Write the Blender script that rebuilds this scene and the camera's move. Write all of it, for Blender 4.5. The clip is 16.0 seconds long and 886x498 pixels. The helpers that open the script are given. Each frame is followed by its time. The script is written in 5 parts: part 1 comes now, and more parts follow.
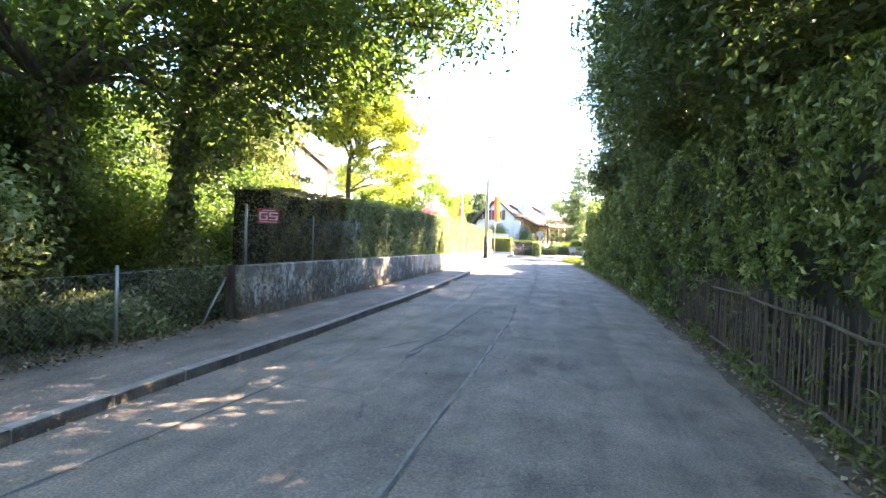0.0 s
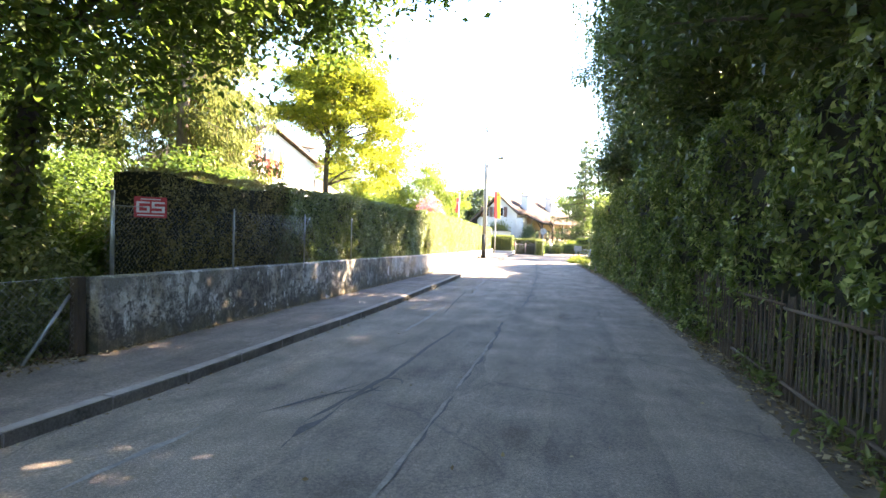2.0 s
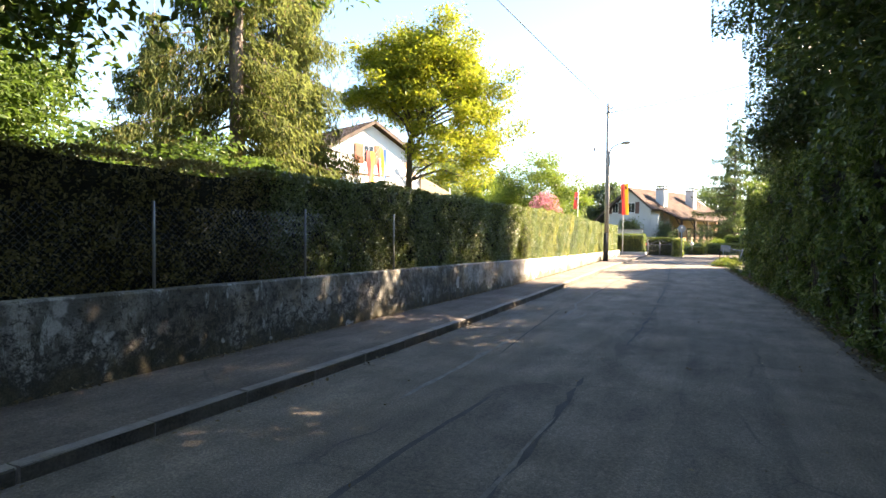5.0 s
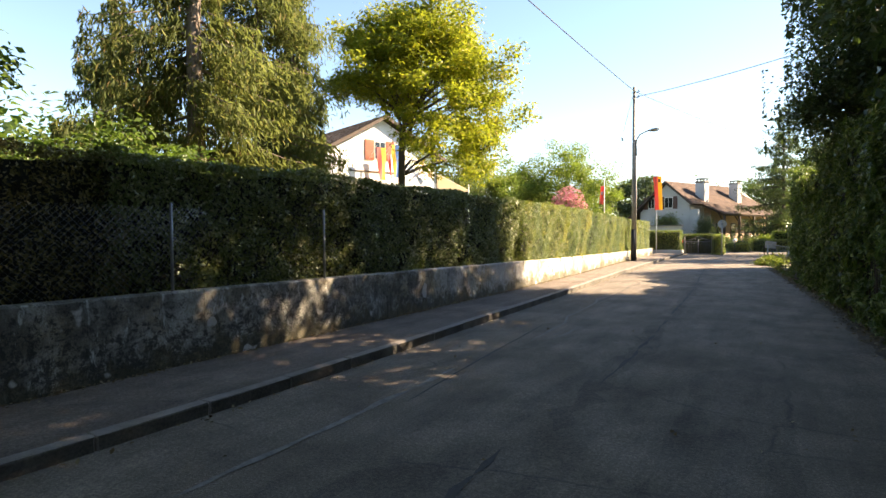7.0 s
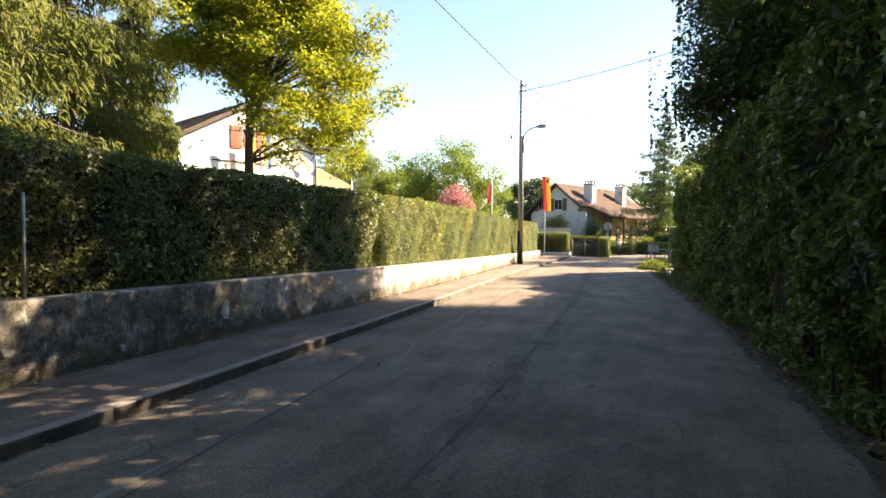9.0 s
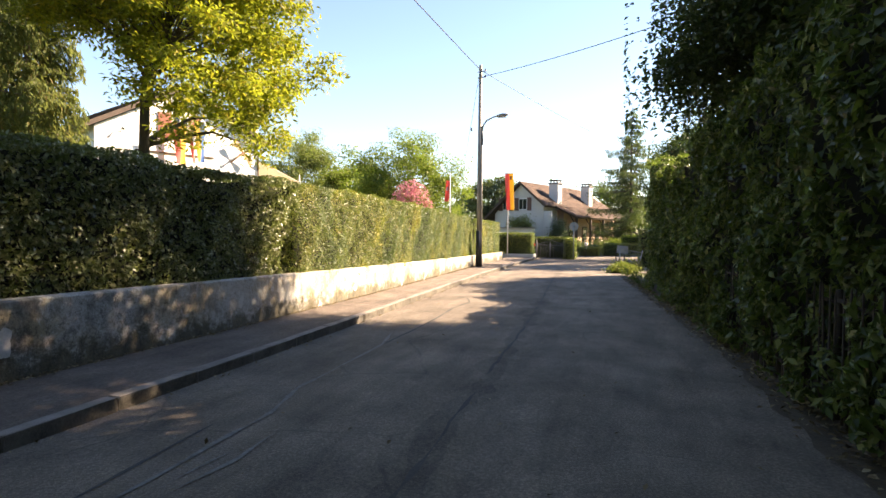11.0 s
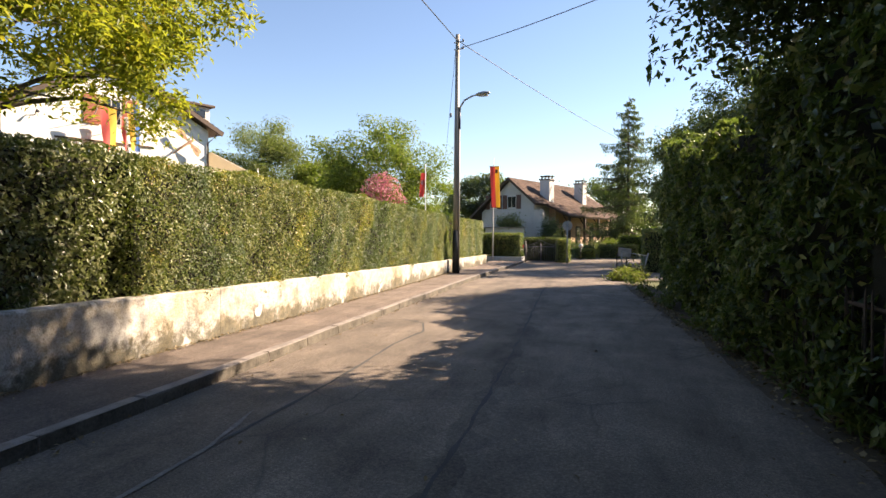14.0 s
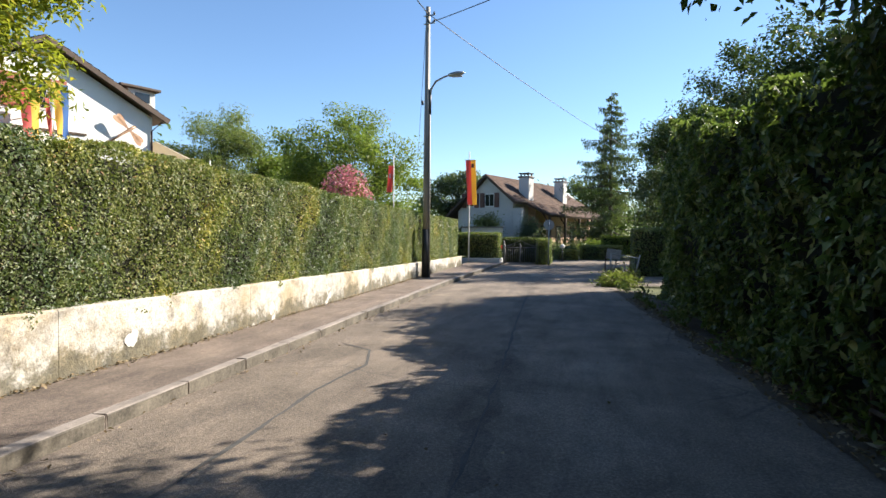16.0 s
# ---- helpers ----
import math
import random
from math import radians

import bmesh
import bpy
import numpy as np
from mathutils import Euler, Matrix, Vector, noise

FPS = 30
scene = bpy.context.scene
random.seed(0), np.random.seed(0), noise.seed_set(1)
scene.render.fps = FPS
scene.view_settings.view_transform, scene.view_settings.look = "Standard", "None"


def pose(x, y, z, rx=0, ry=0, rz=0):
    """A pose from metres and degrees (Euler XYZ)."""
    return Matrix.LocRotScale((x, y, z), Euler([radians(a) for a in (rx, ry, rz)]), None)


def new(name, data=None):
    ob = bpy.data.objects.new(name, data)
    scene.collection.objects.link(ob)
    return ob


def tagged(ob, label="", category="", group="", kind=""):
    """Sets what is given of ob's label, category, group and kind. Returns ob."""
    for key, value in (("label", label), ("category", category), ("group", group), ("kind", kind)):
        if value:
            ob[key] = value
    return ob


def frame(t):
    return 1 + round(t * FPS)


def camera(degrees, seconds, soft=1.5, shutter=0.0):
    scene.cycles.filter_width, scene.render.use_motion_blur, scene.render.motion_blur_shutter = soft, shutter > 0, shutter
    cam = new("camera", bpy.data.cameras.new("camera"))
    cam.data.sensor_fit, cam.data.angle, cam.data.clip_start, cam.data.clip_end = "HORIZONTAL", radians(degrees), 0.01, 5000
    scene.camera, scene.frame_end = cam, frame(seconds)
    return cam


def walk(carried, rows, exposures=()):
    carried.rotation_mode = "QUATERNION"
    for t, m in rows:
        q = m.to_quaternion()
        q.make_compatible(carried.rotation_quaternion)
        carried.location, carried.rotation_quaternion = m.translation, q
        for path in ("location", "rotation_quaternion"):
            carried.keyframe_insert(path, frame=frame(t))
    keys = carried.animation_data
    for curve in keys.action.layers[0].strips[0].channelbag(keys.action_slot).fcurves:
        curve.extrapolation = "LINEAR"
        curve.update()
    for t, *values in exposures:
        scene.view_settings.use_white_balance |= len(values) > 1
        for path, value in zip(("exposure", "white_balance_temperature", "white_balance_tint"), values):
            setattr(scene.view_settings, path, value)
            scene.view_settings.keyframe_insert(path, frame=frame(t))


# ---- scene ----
cam = camera(75.4, 16.0, 1.5)
METRES, EYE, TILT, LEAN, TURN = 22.0, 1.7, 0.9, 0.0, 12.4
# t, x, y, z, yaw, pitch, roll; places as parts of the whole way
ROWS = [
    (0.0, 0.0, 0.0, 0.0, 0.08, -2.39, -1.84),
    (0.5, 0.0091, 0.0336, -0.0004, 1.14, -2.46, -1.62),
    (1.0, 0.0189, 0.0682, -0.0002, 1.44, -2.51, -1.49),
    (1.5, 0.0258, 0.1034, -0.0004, 1.22, -2.58, -1.49),
    (2.0, 0.0347, 0.1374, -0.0021, 0.71, -2.58, -1.55),
    (2.5, 0.043, 0.1703, -0.0033, 0.59, -2.58, -1.48),
    (3.0, 0.0504, 0.2021, -0.0029, 0.67, -2.59, -1.45),
    (3.5, 0.0567, 0.2342, -0.0025, 3.05, -2.64, -1.47),
    (4.0, 0.0625, 0.2658, -0.0026, 7.03, -2.67, -1.05),
    (4.5, 0.0709, 0.2964, -0.0042, 10.89, -2.67, -0.62),
    (7.0, 0.1228, 0.4443, -0.0096, 17.9, -2.6, 0.74),
    (7.5, 0.1292, 0.4749, -0.0109, 15.63, -2.64, 0.54),
    (8.0, 0.1342, 0.506, -0.0102, 12.78, -2.68, 0.29),
    (8.5, 0.1404, 0.5379, -0.01, 10.42, -2.67, 0.12),
    (9.0, 0.1441, 0.5704, -0.0118, 8.1, -2.68, -0.15),
    (9.5, 0.1495, 0.6007, -0.0131, 6.36, -2.65, -0.33),
    (12.0, 0.1665, 0.7508, -0.0179, 4.81, -2.55, -0.31),
    (12.5, 0.1707, 0.7801, -0.0183, 4.89, -2.55, -0.19),
    (13.0, 0.1744, 0.8087, -0.018, 4.75, -2.51, -0.08),
    (13.5, 0.1795, 0.838, -0.0185, 4.33, -2.52, -0.05),
    (14.0, 0.1814, 0.8659, -0.0194, 4.15, -2.5, -0.21),
    (14.5, 0.1841, 0.893, -0.0211, 3.97, -2.46, -0.27),
    (15.0, 0.1858, 0.92, -0.022, 3.83, -2.46, -0.33),
    (15.5, 0.1859, 0.9484, -0.0221, 3.29, -2.48, -0.38),
    (16.0, 0.188, 0.9772, -0.0226, 1.98, -2.48, -0.42),
]

EXPO = [(0, 4.27, 6850, 17), (1.5, 4.1, 7000, 18), (2.5, 3.9, 7150, 18), (3.5, 3.5, 7200, 17), (4.5, 2.98, 7200, 15), (7, 2.1, 7700, 13), (8, 2.15, 7800, 14), (9.5, 2.2, 7800, 15), (12, 1.8, 7500, 18), (13, 1.58, 7400, 18), (14.5, 1.35, 7000, 16), (16, 1.17, 6000, 9)]
walk(cam, [(t, pose(0, 0, EYE, TILT, LEAN, TURN) @ pose(METRES * x, METRES * y, METRES * z, 90 + pitch, roll, yaw)) for t, x, y, z, yaw, pitch, roll in ROWS], EXPO)

# ---- light ----
SUN_TO = Vector((0.81, 0.585, 0.67)).normalized()
world = bpy.data.worlds.new("sky")
scene.world = world
world.use_nodes = True
wn = world.node_tree
sky = wn.nodes.new("ShaderNodeTexSky")
sky.sky_type = "NISHITA"
sky.sun_disc = False
sky.sun_elevation = math.asin(SUN_TO.z)
sky.sun_rotation = math.atan2(SUN_TO.x, SUN_TO.y)
sky.dust_density = 0.1
sky.ozone_density = 3.2
bg = wn.nodes["Background"]
bg.inputs["Strength"].default_value = 0.088
wn.links.new(sky.outputs["Color"], bg.inputs["Color"])
sun = new("sun", bpy.data.lights.new("sun", "SUN"))
sun.data.energy = 5.7
sun.data.angle = radians(0.53)
sun.data.color = (1.0, 0.87, 0.7)
sun.rotation_mode = "QUATERNION"
sun.rotation_quaternion = SUN_TO.to_track_quat("Z", "Y")
sun.location = (20, 20, 30)


# ---- materials ----
class Mat:
    """A small builder for node materials."""

    def __init__(self, name):
        self.m = bpy.data.materials.new(name)
        self.m.use_nodes = True
        self.t = self.m.node_tree
        self.b = self.t.nodes["Principled BSDF"]
        self.out = self.t.nodes["Material Output"]

    def node(self, kind, **values):
        n = self.t.nodes.new(kind)
        for k, v in values.items():
            n.inputs[k.replace("_", " ")].default_value = v
        return n

    def link(self, a, b):
        self.t.links.new(a, b)

    def coords(self):
        return self.t.nodes.new("ShaderNodeTexCoord").outputs["Object"]

    def noise(self, scale, detail=6, rough=0.6, stretch=None):
        n = self.node("ShaderNodeTexNoise", Scale=scale, Detail=detail, Roughness=rough)
        src = self.t.nodes.new("ShaderNodeNewGeometry").outputs["Position"]
        if stretch:
            mp = self.t.nodes.new("ShaderNodeMapping")
            mp.inputs["Scale"].default_value = stretch
            self.link(src, mp.inputs["Vector"])
            src = mp.outputs["Vector"]
        self.link(src, n.inputs["Vector"])
        return n.outputs["Fac"]

    def ramp(self, fac, stops):
        r = self.t.nodes.new("ShaderNodeValToRGB")
        el = r.color_ramp.elements
        while len(el) < len(stops):
            el.new(0.5)
        for e, (p, c) in zip(el, stops):
            e.position = p
            e.color = (*c, 1) if len(c) == 3 else c
        self.link(fac, r.inputs["Fac"])
        return r.outputs["Color"]

    def mix(self, fac, a, b, mode="MIX"):
        n = self.t.nodes.new("ShaderNodeMix")
        n.data_type = "RGBA"
        n.blend_type = mode
        for sock, v in ((n.inputs[0], fac), (n.inputs[6], a), (n.inputs[7], b)):
            if hasattr(v, "is_output"):
                self.link(v, sock)
            elif isinstance(v, (int, float)):
                sock.default_value = v
            else:
                sock.default_value = (*v, 1)
        return n.outputs[2]

    def math(self, op, a, b=0.5):
        n = self.t.nodes.new("ShaderNodeMath")
        n.operation = op
        for sock, v in ((n.inputs[0], a), (n.inputs[1], b)):
            if hasattr(v, "is_output"):
                self.link(v, sock)
            else:
                sock.default_value = v
        return n.outputs[0]

    def bump(self, height, strength=0.3, distance=0.01):
        n = self.node("ShaderNodeBump", Strength=strength, Distance=distance)
        self.link(height, n.inputs["Height"])
        self.link(n.outputs["Normal"], self.b.inputs["Normal"])

    def set(self, color=None, rough=None, metal=None):
        for key, v in (("Base Color", color), ("Roughness", rough), ("Metallic", metal)):
            if v is None:
                continue
            if hasattr(v, "is_output"):
                self.link(v, self.b.inputs[key])
            else:
                self.b.inputs[key].default_value = (*v, 1) if isinstance(v, tuple) else v
        return self


def mottled(name, dark, light, scale=3.0, fine=60.0, rough=0.85, bump=0.3, metal=0.0, dist=0.005, stretch=None):
    """Two colours mottled at two scales, with a fine relief."""
    k = Mat(name)
    a, f = k.noise(scale, stretch=stretch), k.noise(fine, 4)
    c = k.ramp(a, [(0.35, dark), (0.65, light)])
    c = k.mix(0.35, c, k.ramp(f, [(0.3, tuple(x * 0.7 for x in dark)), (0.7, tuple(min(1, x * 1.25) for x in light))]))
    k.set(c, rough, metal)
    k.bump(f, bump, dist)
    return k.m


def leafy(name, stops, rough=0.45, through_light=0.35, tint=(0.35, 0.5, 0.05), patch=None, bands=None):
    """Leaves: each island has its own shade; light passes through."""
    k = Mat(name)
    rnd = k.t.nodes.new("ShaderNodeNewGeometry").outputs["Random Per Island"]
    c = k.ramp(rnd, stops)
    big = k.noise(0.9, 3)
    c = k.mix(0.5, c, k.mix(1.0, c, k.ramp(big, [(0.3, (0.55, 0.55, 0.5)), (0.7, (1.3, 1.25, 1.1))]), "MULTIPLY"))
    if patch:
        c = k.mix(k.ramp(k.noise(0.55, 4, 0.7), [(0.46, (0, 0, 0)), (0.62, (0.7, 0.7, 0.7))]), c, k.mix(1.0, c, patch, "MULTIPLY"))
    if bands:
        dull, bright = bands
        c = k.mix(k.ramp(k.noise(0.8, 5, 0.65, stretch=(1.0, 1.0, 0.45)), [(0.42, (0.85, 0.85, 0.85)), (0.54, (0, 0, 0))]), c, k.mix(1.0, c, dull, "MULTIPLY"))
        c = k.mix(k.ramp(k.noise(1.3, 5, 0.65, stretch=(1.0, 1.0, 0.7)), [(0.52, (0, 0, 0)), (0.62, (0.85, 0.85, 0.85))]), c, k.mix(1.0, c, bright, "MULTIPLY"))
    k.set(c, rough)
    k.b.inputs["Specular IOR Level"].default_value = 0.5 if rough < 0.3 else 0.28
    tr = k.t.nodes.new("ShaderNodeBsdfTranslucent")
    k.link(k.mix(0.5, c, tint), tr.inputs["Color"])
    ms = k.t.nodes.new("ShaderNodeMixShader")
    ms.inputs[0].default_value = through_light
    k.link(k.b.outputs[0], ms.inputs[1])
    k.link(tr.outputs[0], ms.inputs[2])
    k.link(ms.outputs[0], k.out.inputs["Surface"])
    return k.m


def asphalt(name, base, warm):
    k = Mat(name)
    coarse = k.noise(48, 4, 0.75)
    grain, patch, wide = k.noise(170, 3, 0.7), k.noise(1.1, 5), k.noise(0.25, 3, stretch=(1.0, 0.25, 1.0))
    vor = k.t.nodes.new("ShaderNodeTexVoronoi")
    vor.inputs["Scale"].default_value = 95
    k.link(k.t.nodes.new("ShaderNodeNewGeometry").outputs["Position"], vor.inputs["Vector"])
    c = k.ramp(patch, [(0.3, tuple(x * 0.78 for x in base)), (0.7, warm)])
    c = k.mix(0.6, c, k.mix(1.0, c, k.ramp(wide, [(0.35, (0.72, 0.72, 0.74)), (0.65, (1.2, 1.18, 1.15))]), "MULTIPLY"))
    c = k.mix(0.6, c, k.mix(1.0, c, k.ramp(grain, [(0.3, (0.45, 0.45, 0.45)), (0.72, (1.65, 1.63, 1.55))]), "MULTIPLY"))
    c = k.mix(0.75, c, k.mix(1.0, c, k.ramp(coarse, [(0.36, (0.5, 0.5, 0.5)), (0.52, (1.0, 1.0, 1.0)), (0.66, (1.7, 1.67, 1.6))]), "MULTIPLY"))
    streak = k.noise(2.6, 8, 0.7, stretch=(1.0, 0.22, 1.0))
    c = k.mix(0.7, c, k.mix(1.0, c, k.ramp(streak, [(0.34, (0.6, 0.6, 0.61)), (0.5, (1.0, 1.0, 1.0)), (0.68, (1.3, 1.29, 1.26))]), "MULTIPLY"))
    crack = k.node("ShaderNodeTexVoronoi", Scale=0.55)
    crack.feature = "DISTANCE_TO_EDGE"
    warp = k.node("ShaderNodeTexNoise", Scale=1.6, Detail=8.0)
    at = k.t.nodes.new("ShaderNodeNewGeometry").outputs["Position"]
    k.link(at, warp.inputs["Vector"])
    k.link(k.mix(0.22, at, warp.outputs["Color"]), crack.inputs["Vector"])
    line = k.math("MULTIPLY", k.ramp(crack.outputs["Distance"], [(0.0, (1, 1, 1)), (0.008, (0, 0, 0))]), k.ramp(k.noise(0.5, 3), [(0.47, (0, 0, 0)), (0.58, (0.6, 0.6, 0.6))]))
    c = k.mix(line, c, (0.05, 0.047, 0.043))
    k.set(c, k.ramp(patch, [(0.3, (0.95, 0.95, 0.95)), (0.7, (0.8, 0.8, 0.8))]))
    k.bump(k.math("ADD", k.math("ADD", vor.outputs["Distance"], grain), coarse), 0.5, 0.008)
    return k.m


ROAD = asphalt("road_asphalt", (0.171, 0.141, 0.114), (0.237, 0.193, 0.154))
WALK = asphalt("walk_asphalt", (0.168, 0.133, 0.112), (0.23, 0.182, 0.15))
TAR = mottled("tar_seam", (0.06, 0.058, 0.056), (0.1, 0.096, 0.09), 5, 80, 1.0, 0.6)
PALE_SEAM = mottled("pale_seam", (0.13, 0.112, 0.095), (0.25, 0.22, 0.19), 6, 50, 0.95, 0.6)
WORN_WHITE = mottled("worn_line_paint", (0.13, 0.118, 0.104), (0.28, 0.262, 0.238), 7, 30, 0.95)
KERBFACE = mottled("kerb_face_dark", (0.035, 0.031, 0.025), (0.17, 0.15, 0.12), 2.6, 40, 0.95, 0.6)
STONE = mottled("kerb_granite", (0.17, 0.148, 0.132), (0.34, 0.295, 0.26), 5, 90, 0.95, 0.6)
SOIL = mottled("soil_litter", (0.045, 0.035, 0.024), (0.13, 0.1, 0.065), 2.5, 45, 0.95, 0.8, dist=0.02)
LAWN = mottled("rough_grass", (0.05, 0.065, 0.02), (0.12, 0.13, 0.045), 1.2, 50, 0.95, 0.8, dist=0.02)
BARK = mottled("bark", (0.045, 0.037, 0.03), (0.13, 0.11, 0.09), 4, 40, 0.95, 0.9, dist=0.02, stretch=(3, 3, 0.6))
SPRUCE_BARK = mottled("spruce_bark", (0.07, 0.052, 0.042), (0.27, 0.21, 0.17), 4, 30, 0.95, 0.9, dist=0.02, stretch=(3, 3, 1))
# Near-black: the shade among the inner twigs is put into this colour.
TWIG_SHADE = mottled("hedge_core_shade", (0.012, 0.013, 0.007), (0.03, 0.03, 0.015), 8, 60, 1.0, 0.8, dist=0.03)
PICKET = mottled("weathered_chestnut", (0.03, 0.021, 0.014), (0.095, 0.068, 0.047), 6, 80, 0.95, 0.6, stretch=(2, 2, 0.4))
GALV = mottled("galvanised_steel", (0.26, 0.27, 0.27), (0.42, 0.43, 0.43), 6, 90, 0.5, 0.15, 0.7)
POLEM = mottled("pole_metal", (0.2, 0.185, 0.16), (0.36, 0.33, 0.28), 2, 60, 0.55, 0.2, 0.35, stretch=(1, 1, 0.3))
DARKM = mottled("dark_painted_metal", (0.02, 0.022, 0.024), (0.05, 0.052, 0.055), 4, 90, 0.5, 0.15, 0.3)
PLASTER = mottled("white_render", (0.68, 0.66, 0.62), (0.82, 0.81, 0.78), 0.7, 90, 0.9, 0.25)
PLASTER_OLD = mottled("pale_render", (0.5, 0.48, 0.44), (0.64, 0.62, 0.58), 0.6, 60, 0.9, 0.3)
TILE = mottled("brown_roof_tiles", (0.06, 0.038, 0.027), (0.14, 0.085, 0.06), 1.6, 14, 0.95, 0.4, dist=0.02)
TIMBER = mottled("dark_timber", (0.045, 0.03, 0.02), (0.1, 0.065, 0.045), 3, 50, 0.75, 0.4)
SHUTTER = mottled("red_brown_shutter", (0.25, 0.075, 0.035), (0.36, 0.12, 0.06), 3, 70, 0.6, 0.3)
SHUTTER_FAR = mottled("brown_shutter", (0.1, 0.045, 0.035), (0.16, 0.08, 0.06), 3, 70, 0.6, 0.3)
ORANGE_WALL = mottled("warm_render", (0.42, 0.27, 0.17), (0.55, 0.38, 0.26), 1.2, 60, 0.9, 0.3)
IRON = mottled("wrought_iron", (0.13, 0.13, 0.13), (0.22, 0.22, 0.21), 5, 80, 0.6, 0.2, 0.3)
CABLE = mottled("cable_black", (0.03, 0.03, 0.03), (0.06, 0.06, 0.06), 5, 80, 0.6, 0.1)
GLASS = Mat("window_glass").set((0.02, 0.025, 0.03), 0.05).m

OAK = leafy("oak_leaves", [(0.0, (0.035, 0.055, 0.016)), (0.5, (0.06, 0.1, 0.026)), (0.9, (0.1, 0.14, 0.035)), (1.0, (0.16, 0.18, 0.06))], 0.36, 0.36, (0.26, 0.42, 0.05))
LANE = leafy("shady_tree_leaves", [(0.0, (0.03, 0.045, 0.02)), (0.5, (0.055, 0.08, 0.03)), (0.9, (0.095, 0.125, 0.045)), (1.0, (0.17, 0.2, 0.08))], 0.42, 0.25, (0.16, 0.26, 0.04))
YELLOW = leafy("yellow_green_leaves", [(0.0, (0.065, 0.1, 0.02)), (0.4, (0.15, 0.2, 0.03)), (0.8, (0.29, 0.3, 0.04)), (1.0, (0.46, 0.34, 0.05))], 0.4, 0.5, (0.56, 0.62, 0.04))
LAUREL = leafy("laurel_leaves", [(0.0, (0.085, 0.1, 0.038)), (0.55, (0.17, 0.195, 0.075)), (0.9, (0.28, 0.29, 0.13)), (1.0, (0.4, 0.38, 0.21))], 0.28, 0.3, patch=(0.75, 0.72, 0.7))
DARKHEDGE = leafy("dark_hedge_leaves", [(0.0, (0.018, 0.026, 0.01)), (0.6, (0.035, 0.05, 0.016)), (1.0, (0.06, 0.07, 0.025))], 0.5, 0.2)
LITHEDGE = leafy("clipped_hedge_leaves", [(0.0, (0.085, 0.11, 0.045)), (0.45, (0.155, 0.185, 0.062)), (0.85, (0.26, 0.265, 0.09)), (0.95, (0.4, 0.4, 0.21)), (1.0, (0.33, 0.19, 0.1))], 0.36, 0.33, bands=((0.42, 0.58, 0.9), (1.7, 1.45, 0.75)))
BROWNHEDGE = leafy("browning_hedge_leaves", [(0.0, (0.08, 0.074, 0.032)), (0.5, (0.19, 0.17, 0.075)), (0.9, (0.31, 0.27, 0.13)), (1.0, (0.48, 0.45, 0.27))], 0.36, 0.34, (0.4, 0.34, 0.09), patch=(0.6, 0.56, 0.5))
RIGHTHEDGE = leafy("tall_hedge_leaves", [(0.0, (0.03, 0.044, 0.014)), (0.5, (0.08, 0.118, 0.032)), (0.8, (0.19, 0.235, 0.07)), (1.0, (0.44, 0.46, 0.19))], 0.3, 0.34, (0.26, 0.4, 0.05), patch=(0.5, 0.52, 0.45))
SPRUCE = leafy("spruce_needles", [(0.0, (0.05, 0.07, 0.024)), (0.5, (0.1, 0.125, 0.04)), (0.88, (0.165, 0.18, 0.058)), (1.0, (0.22, 0.14, 0.065))], 0.6, 0.45, (0.33, 0.38, 0.09))
FIR = leafy("dark_conifer_needles", [(0.0, (0.04, 0.06, 0.05)), (0.6, (0.075, 0.1, 0.08)), (1.0, (0.13, 0.15, 0.11))], 0.5, 0.3)
BUSHM = leafy("garden_bush_leaves", [(0.0, (0.07, 0.11, 0.025)), (0.5, (0.13, 0.18, 0.04)), (1.0, (0.24, 0.26, 0.07))], 0.45, 0.45)
WILLOW = leafy("grey_green_leaves", [(0.0, (0.09, 0.11, 0.05)), (0.6, (0.15, 0.17, 0.08)), (1.0, (0.22, 0.23, 0.1))], 0.5, 0.4)
PINK = leafy("pink_blossom", [(0.0, (0.45, 0.12, 0.18)), (0.6, (0.65, 0.25, 0.32)), (1.0, (0.75, 0.42, 0.45))], 0.6, 0.35, (0.7, 0.3, 0.35))
UNDER = leafy("undergrowth_leaves", [(0.0, (0.035, 0.052, 0.018)), (0.6, (0.07, 0.1, 0.032)), (1.0, (0.16, 0.17, 0.07))], 0.4, 0.28)
# Sunlight is put into this leaf colour, paler than the other shrubs.
SUNLIT_LEAF = leafy("sunlit_shrub_leaves", [(0.0, (0.12, 0.16, 0.07)), (0.5, (0.22, 0.26, 0.13)), (1.0, (0.4, 0.42, 0.26))], 0.35, 0.4)
IVY = leafy("ivy_leaves", [(0.0, (0.05, 0.07, 0.025)), (0.6, (0.1, 0.13, 0.045)), (1.0, (0.24, 0.26, 0.1))], 0.3, 0.3)
WEED = leafy("verge_weeds", [(0.0, (0.08, 0.1, 0.025)), (0.6, (0.16, 0.17, 0.05)), (1.0, (0.3, 0.27, 0.12))], 0.6, 0.3)
LITTER = leafy("dry_leaf_litter", [(0.0, (0.1, 0.065, 0.035)), (0.6, (0.2, 0.14, 0.08)), (1.0, (0.4, 0.33, 0.22))], 0.8, 0.05)


# ---- builders ----
def mesh_from(name, verts, faces, mat, smooth=False):
    me = bpy.data.meshes.new(name)
    me.from_pydata(verts, [], faces)
    me.materials.append(mat)
    if smooth:
        me.polygons.foreach_set("use_smooth", [True] * len(me.polygons))
    me.update()
    return me


def link_mesh(name, me, parent=None, label="", at=None):
    ob = new(name, me)
    if parent is not None:
        ob.parent = parent
    if at is not None:
        ob.matrix_basis = at
    if label:
        ob["label"] = label
    return ob


